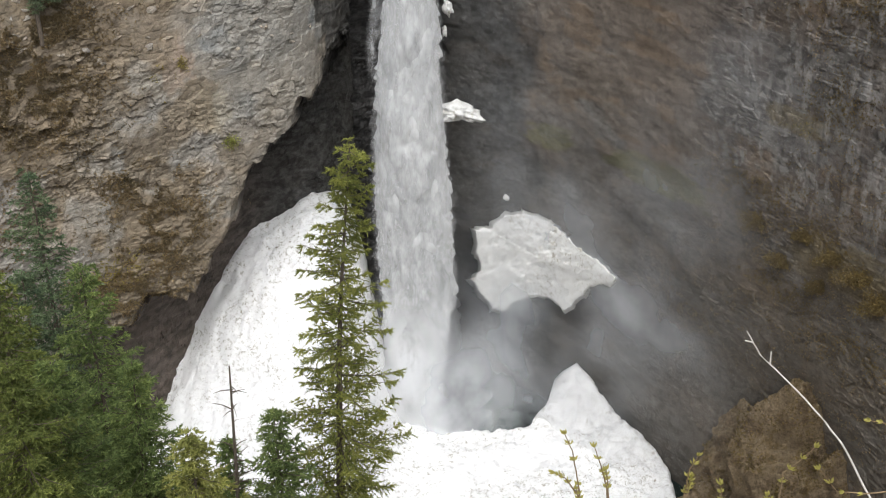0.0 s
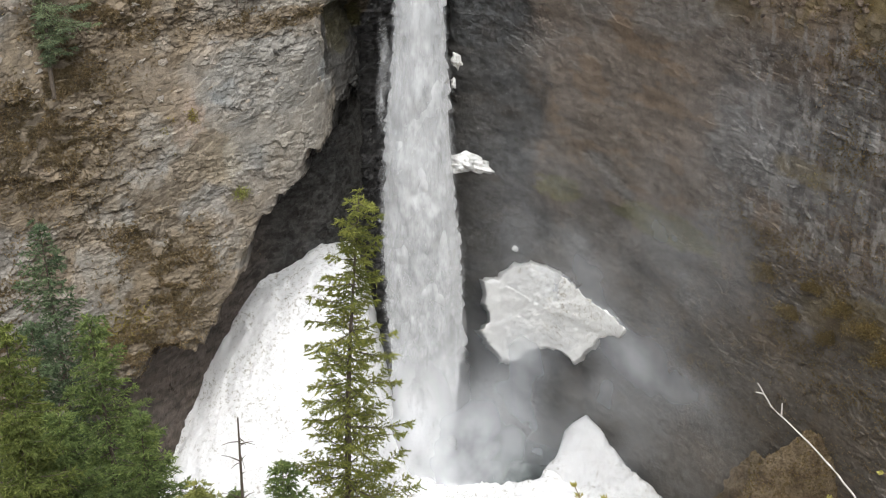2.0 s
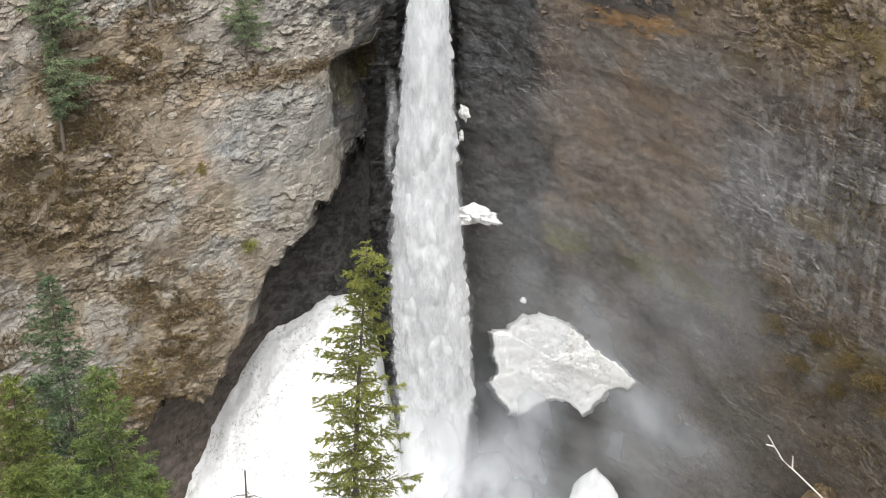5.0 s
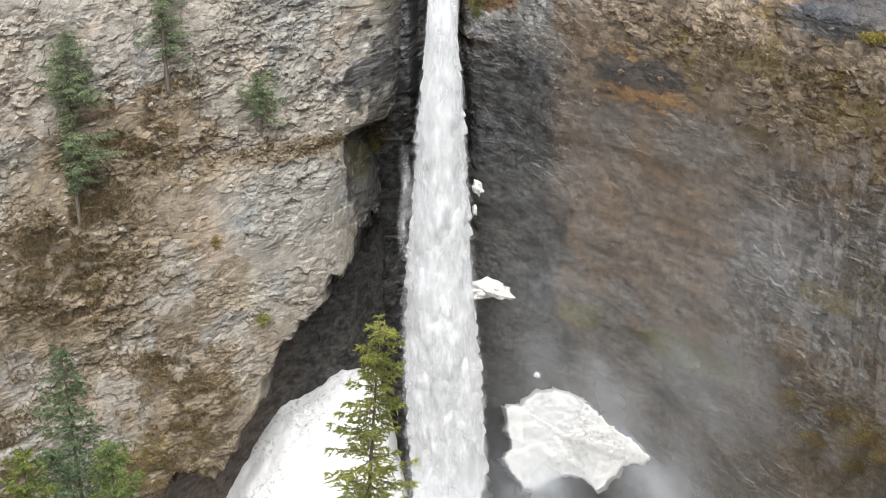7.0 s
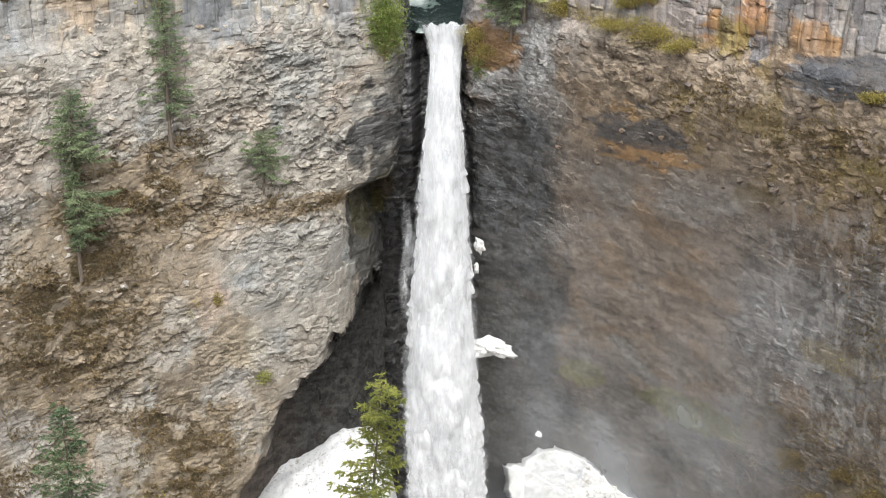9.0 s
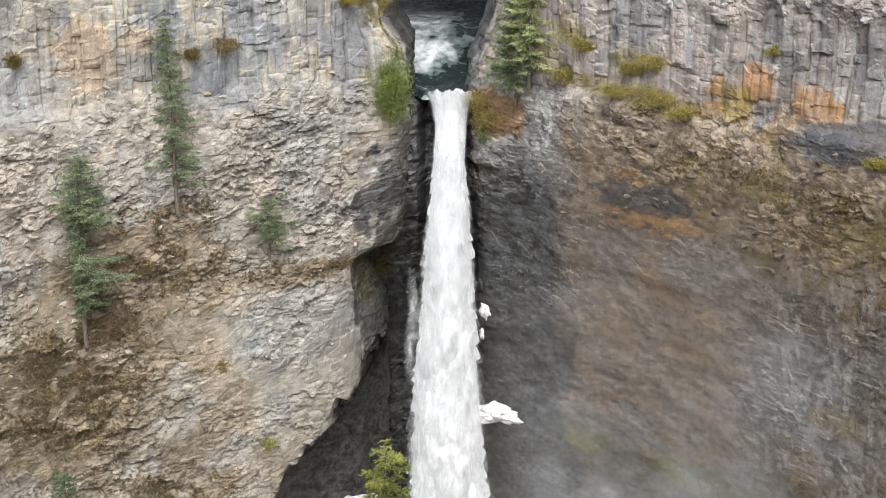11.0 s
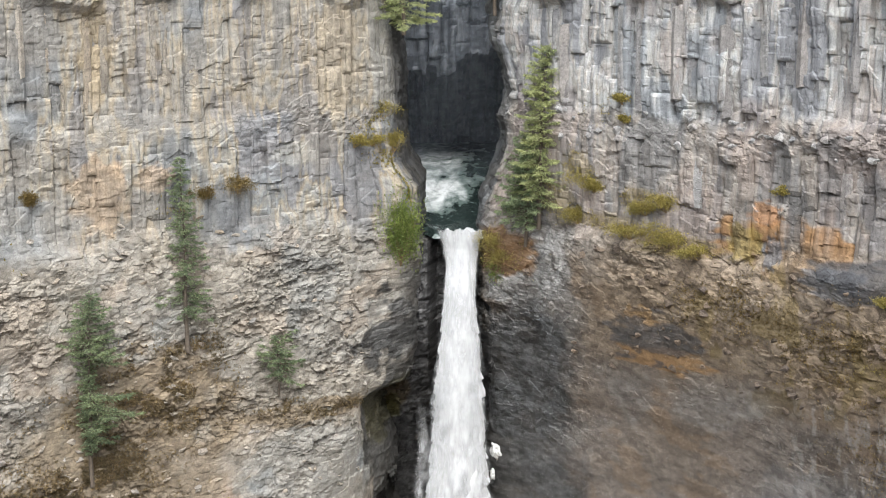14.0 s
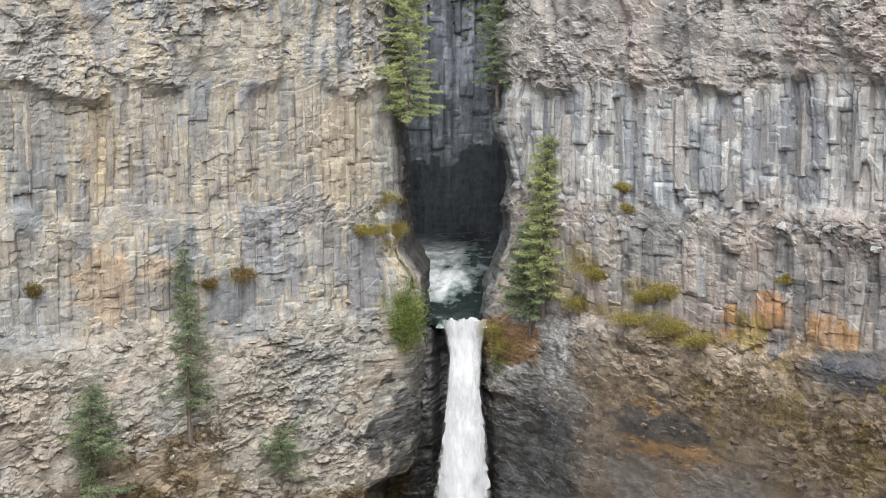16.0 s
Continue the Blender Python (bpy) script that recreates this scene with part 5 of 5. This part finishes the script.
tufts("cliff_moss", right_cliff, UR, XR, YR, [(10.4, 65.2, 1.6, 0.6), (14.8, 64.3, 2.2, 0.6), (12.0, 67.2, 0.9, 0.6), (6.6, 66.4, 1.1, 1.2), (8.0, 69, 0.8, 1.0), (9.5, 73, 0.7, 0.8), (26.5, 58, 1.6, 1.2), (26, 44, 1.2, 0.8), (4.2, 62, 1.3, 1.6), (29.5, 62, 1.5, 1.0)],
      MOSSY, "yellow moss cushions on the grey cliff", 905, 240, 0.13)
tufts("rusty_brush", right_cliff, UR, XR, YR, [(22, 60, 5, 2), (27, 52, 3, 4), (18, 61, 3, 1.2), (30, 40, 3, 5), (28, 28, 5, 5), (24, 34, 4, 4), (31, 22, 4, 6), (22, 22, 4, 5)],
      DRY, "rusty brown brush on the broken cliff", 907, 90, 0.16)
tufts("ochre_moss", right_cliff, UR, XR, YR, [(18.5, 61, 1.5, 2.5), (24, 59, 5, 3), (28, 55, 3, 3), (30, 60, 2, 3), (16, 60.5, 1.5, 1.5), (29, 36, 3, 1.6), (27, 30, 2.5, 1.5), (31, 28, 3, 2), (25, 38, 3, 3), (28, 46, 2, 3)],
      OCHRE, "ochre moss and low brush on the broken cliff", 909, 170, 0.15)


# ---- close by: bare branch and budding twigs on the bank's edge ----
def spine(points, r0, r1, bends, rng):
    """A smooth bent stick through the points."""
    pts = [Vector(p) for p in points]
    path = []
    for k in range(25):
        f = k / 24 * (len(pts) - 1)
        i = min(int(f), len(pts) - 2)
        p = pts[i].lerp(pts[i + 1], f - i) + Vector((rng.uniform(-1, 1), rng.uniform(-1, 1), rng.uniform(-1, 1))) * bends
        path.append((p, r0 + (r1 - r0) * k / 24))
    return path


def spot(a, e, y):
    return Vector((a * y, y, 80 + e * y))


def bare_branch():
    rng = random.Random(9)
    ob = new("bare_branch")
    ob.location = spot(0.47, -0.93, 3.0)
    tagged(ob, "bleached bare branch leaning out from the bank", "branch")
    root = ob.location
    pts = [spot(a, e, y) - root for a, e, y in [(0.49, -0.98, 3.0), (0.4635, -0.874, 3.05), (0.4228, -0.8027, 3.1), (0.3947, -0.7675, 3.15), (0.3615, -0.7298, 3.2), (0.3268, -0.6953, 3.22), (0.3111, -0.6688, 3.22)]]
    part("stem", tubes([spine(pts, 0.0039, 0.0016, 0.0014, rng)], 7), DEADWOOD, ob)
    part("fork", tubes([[(spot(0.338, -0.706, 3.21) - root, 0.003), (spot(0.337, -0.692, 3.21) - root, 0.0016)]], 5), DEADWOOD, ob)
    part("fork", tubes([[(spot(0.318, -0.681, 3.22) - root, 0.003), (spot(0.3105, -0.679, 3.22) - root, 0.0018)]], 5), DEADWOOD, ob)


def bud_mesh(way, rng):
    """An opening bud: a few pointed leaflets from one base."""
    bm = bmesh.new()
    base = bm.verts.new((0, 0, 0))
    way = Vector(way).normalized()
    a = way.orthogonal().normalized()
    for k in range(4):
        turn = Matrix.Rotation(k * 1.57 + rng.uniform(-0.3, 0.3), 3, way)
        out = turn @ a
        across = way.cross(out)
        length = rng.uniform(0.014, 0.024)
        tip = bm.verts.new(way * length + out * length * 0.35)
        sides = [bm.verts.new(way * length * 0.5 + out * length * 0.3 + across * s * 0.0038) for s in (-1, 1)]
        bm.faces.new((base, sides[0], tip, sides[1]))
    return bm


def budding_twig(points, y, seed, side=()):
    rng = random.Random(seed)
    ob = new("budding_twig")
    root = spot(*points[0], y)
    ob.location = root
    tagged(ob, "thin twig with yellow-green opening buds", "twig", "twigs on the bank")
    for line in [points, *side]:
        pts = [spot(a, e, y) - root for a, e in line]
        path = spine(pts, 0.003, 0.0014, 0.0008, rng)
        stem = part("stem", tubes([path], 5), TWIG, ob)
        for k in (24, 19, 14, 9):
            p, q = path[k][0], path[max(k - 2, 0)][0]
            for s in (-1, 1) if k < 24 else (-0.4, 0.4):
                way = (p - q).normalized() + Vector((0.6 * s, 0.3 * rng.uniform(-1, 1), 0.1))
                part("bud", bud_mesh(way, rng), BUD, stem).location = p


bare_branch()
budding_twig([(0.172, -0.93), (0.165, -0.86), (0.155, -0.81), (0.147, -0.79)], 3.0, 1, [[(0.166, -0.87), (0.15, -0.845), (0.139, -0.838)], [(0.17, -0.89), (0.162, -0.86)]])
budding_twig([(0.2, -0.93), (0.193, -0.86), (0.185, -0.83), (0.177, -0.806)], 3.1, 2, [[(0.196, -0.88), (0.193, -0.85), (0.19, -0.835)]])
budding_twig([(0.275, -0.93), (0.272, -0.87), (0.274, -0.835), (0.281, -0.818)], 3.0, 3, [[(0.274, -0.87), (0.277, -0.845)]])
budding_twig([(0.315, -0.94), (0.312, -0.88), (0.308, -0.855)], 2.9, 4)
budding_twig([(0.365, -0.93), (0.37, -0.865), (0.369, -0.84), (0.384, -0.825), (0.396, -0.808)], 3.0, 5, [[(0.368, -0.9), (0.358, -0.87)]])
budding_twig([(0.52, -0.86), (0.46, -0.868), (0.428, -0.865), (0.406, -0.836)], 2.9, 6)
budding_twig([(0.52, -0.79), (0.48, -0.785), (0.466, -0.779), (0.447, -0.775)], 2.9, 7)


# ---- pieces of the cliffs: columns and loose blocks ----
def column_mesh(seed):
    """One basalt column, about 1 m wide and 1 m high before it is stretched, with uneven faces and a broken top."""
    rng = random.Random(seed)
    sides = rng.choice((5, 6, 6))
    bm = bmesh.new()
    radii = [rng.uniform(0.42, 0.58) for _ in range(sides)]
    turn = rng.uniform(0, 6.28)
    rings = []
    for k in range(6):
        grow = 1 - 0.1 * (k in (0, 5)) + rng.uniform(-0.04, 0.04)
        dx, dy = rng.uniform(-0.03, 0.03), rng.uniform(-0.03, 0.03)
        rings.append([bm.verts.new((dx + radii[s] * grow * math.cos(turn + 6.283 * s / sides), dy + radii[s] * grow * math.sin(turn + 6.283 * s / sides), k / 5 + rng.uniform(-0.02, 0.02))) for s in range(sides)])
    for lo, hi in zip(rings, rings[1:]):
        for s in range(sides):
            bm.faces.new((lo[s], lo[(s + 1) % sides], hi[(s + 1) % sides], hi[s]))
    bm.faces.new(rings[-1])
    bm.faces.new(rings[0][::-1])
    return bm


def block_mesh(seed):
    """One angular broken block."""
    rng = random.Random(seed)
    bm = bmesh.new()
    for _ in range(13):
        v = Vector((rng.gauss(0, 1), rng.gauss(0, 1), rng.gauss(0, 1))).normalized()
        bm.verts.new((v.x * 0.6, v.y * 0.45, v.z * 0.4))
    hull = bmesh.ops.convex_hull(bm, input=bm.verts[:])
    loose = [v for v in bm.verts if not v.link_faces]
    bmesh.ops.delete(bm, geom=loose, context="VERTS")
    return bm


def shared(name, bm, material):
    me = bpy.data.meshes.new(name)
    bm.to_mesh(me)
    bm.free()
    me.materials.append(material)
    return me


def piece(name, me, parent, place, turn, size):
    ob = new(name, me)
    ob.parent = parent
    ob.matrix_basis = Matrix.LocRotScale(Vector(place), Euler(turn), Vector(size))


def dress(wall, where, us, xs, ys, material, second, seed, spans, blocks):
    rng = random.Random(seed)
    columns = [shared("column", column_mesh(seed + k), material) for k in range(8)]
    stones = {m: [shared("block", block_mesh(seed + 50 + k), m) for k in range(8)] for m in (material, second)}
    for lo, hi, z0, z1, tall, chance in spans:
        x = lo
        while x < hi:
            width = rng.uniform(0.6, 1.25)
            if rng.random() < chance:
                height = rng.uniform(0.6, 1.0) * tall
                base = rng.uniform(z0, max(z0 + 0.1, z1 - height))
                p = on_cliff(where, us, xs, ys, x, base + height / 2)
                piece("column", rng.choice(columns), wall, (p[0], p[1] + rng.uniform(0.48, 0.68) * width, base), (rng.uniform(-0.02, 0.02), rng.uniform(-0.03, 0.03), rng.uniform(0, 6)), (width, width, height))
            x += width * 0.8
    for lo, hi, z0, z1, count, size, stone in blocks:
        for _ in range(count):
            x, z = rng.uniform(lo, hi), rng.uniform(z0, z1)
            p = on_cliff(where, us, xs, ys, x, z)
            s = size * rng.uniform(0.5, 1.3)
            piece("block", rng.choice(stones[stone]), wall, (p[0], p[1] + 0.25 * s, z), [rng.uniform(-0.6, 0.6) for _ in range(3)], (s, s, s * rng.uniform(0.6, 1.1)))


dress(wall_left, left_cliff, UL, XL, YL, STONE_WARM, STONE_GREY, 11, [(-33, -6, 73.2, 81, 7.5, 0.4)],
      [(-33, -8, 44, 63, 230, 0.65, STONE_WARM), (-33, -8, 63, 65.5, 30, 0.8, STONE_WARM), (-33, -8, 81.5, 90, 60, 0.9, STONE_GREY)])
dress(wall_right, right_cliff, UR, XR, YR, STONE_GREY, STONE_RUST, 31, [(4.5, 31, 73, 81, 7.5, 0.85), (8, 31, 65.5, 71, 5, 0.3)],
      [(9, 31, 54, 63.5, 90, 0.8, STONE_RUST), (6, 31, 71, 73.2, 50, 0.8, STONE_GREY), (6, 31, 81.5, 90, 70, 0.9, STONE_GREY)])
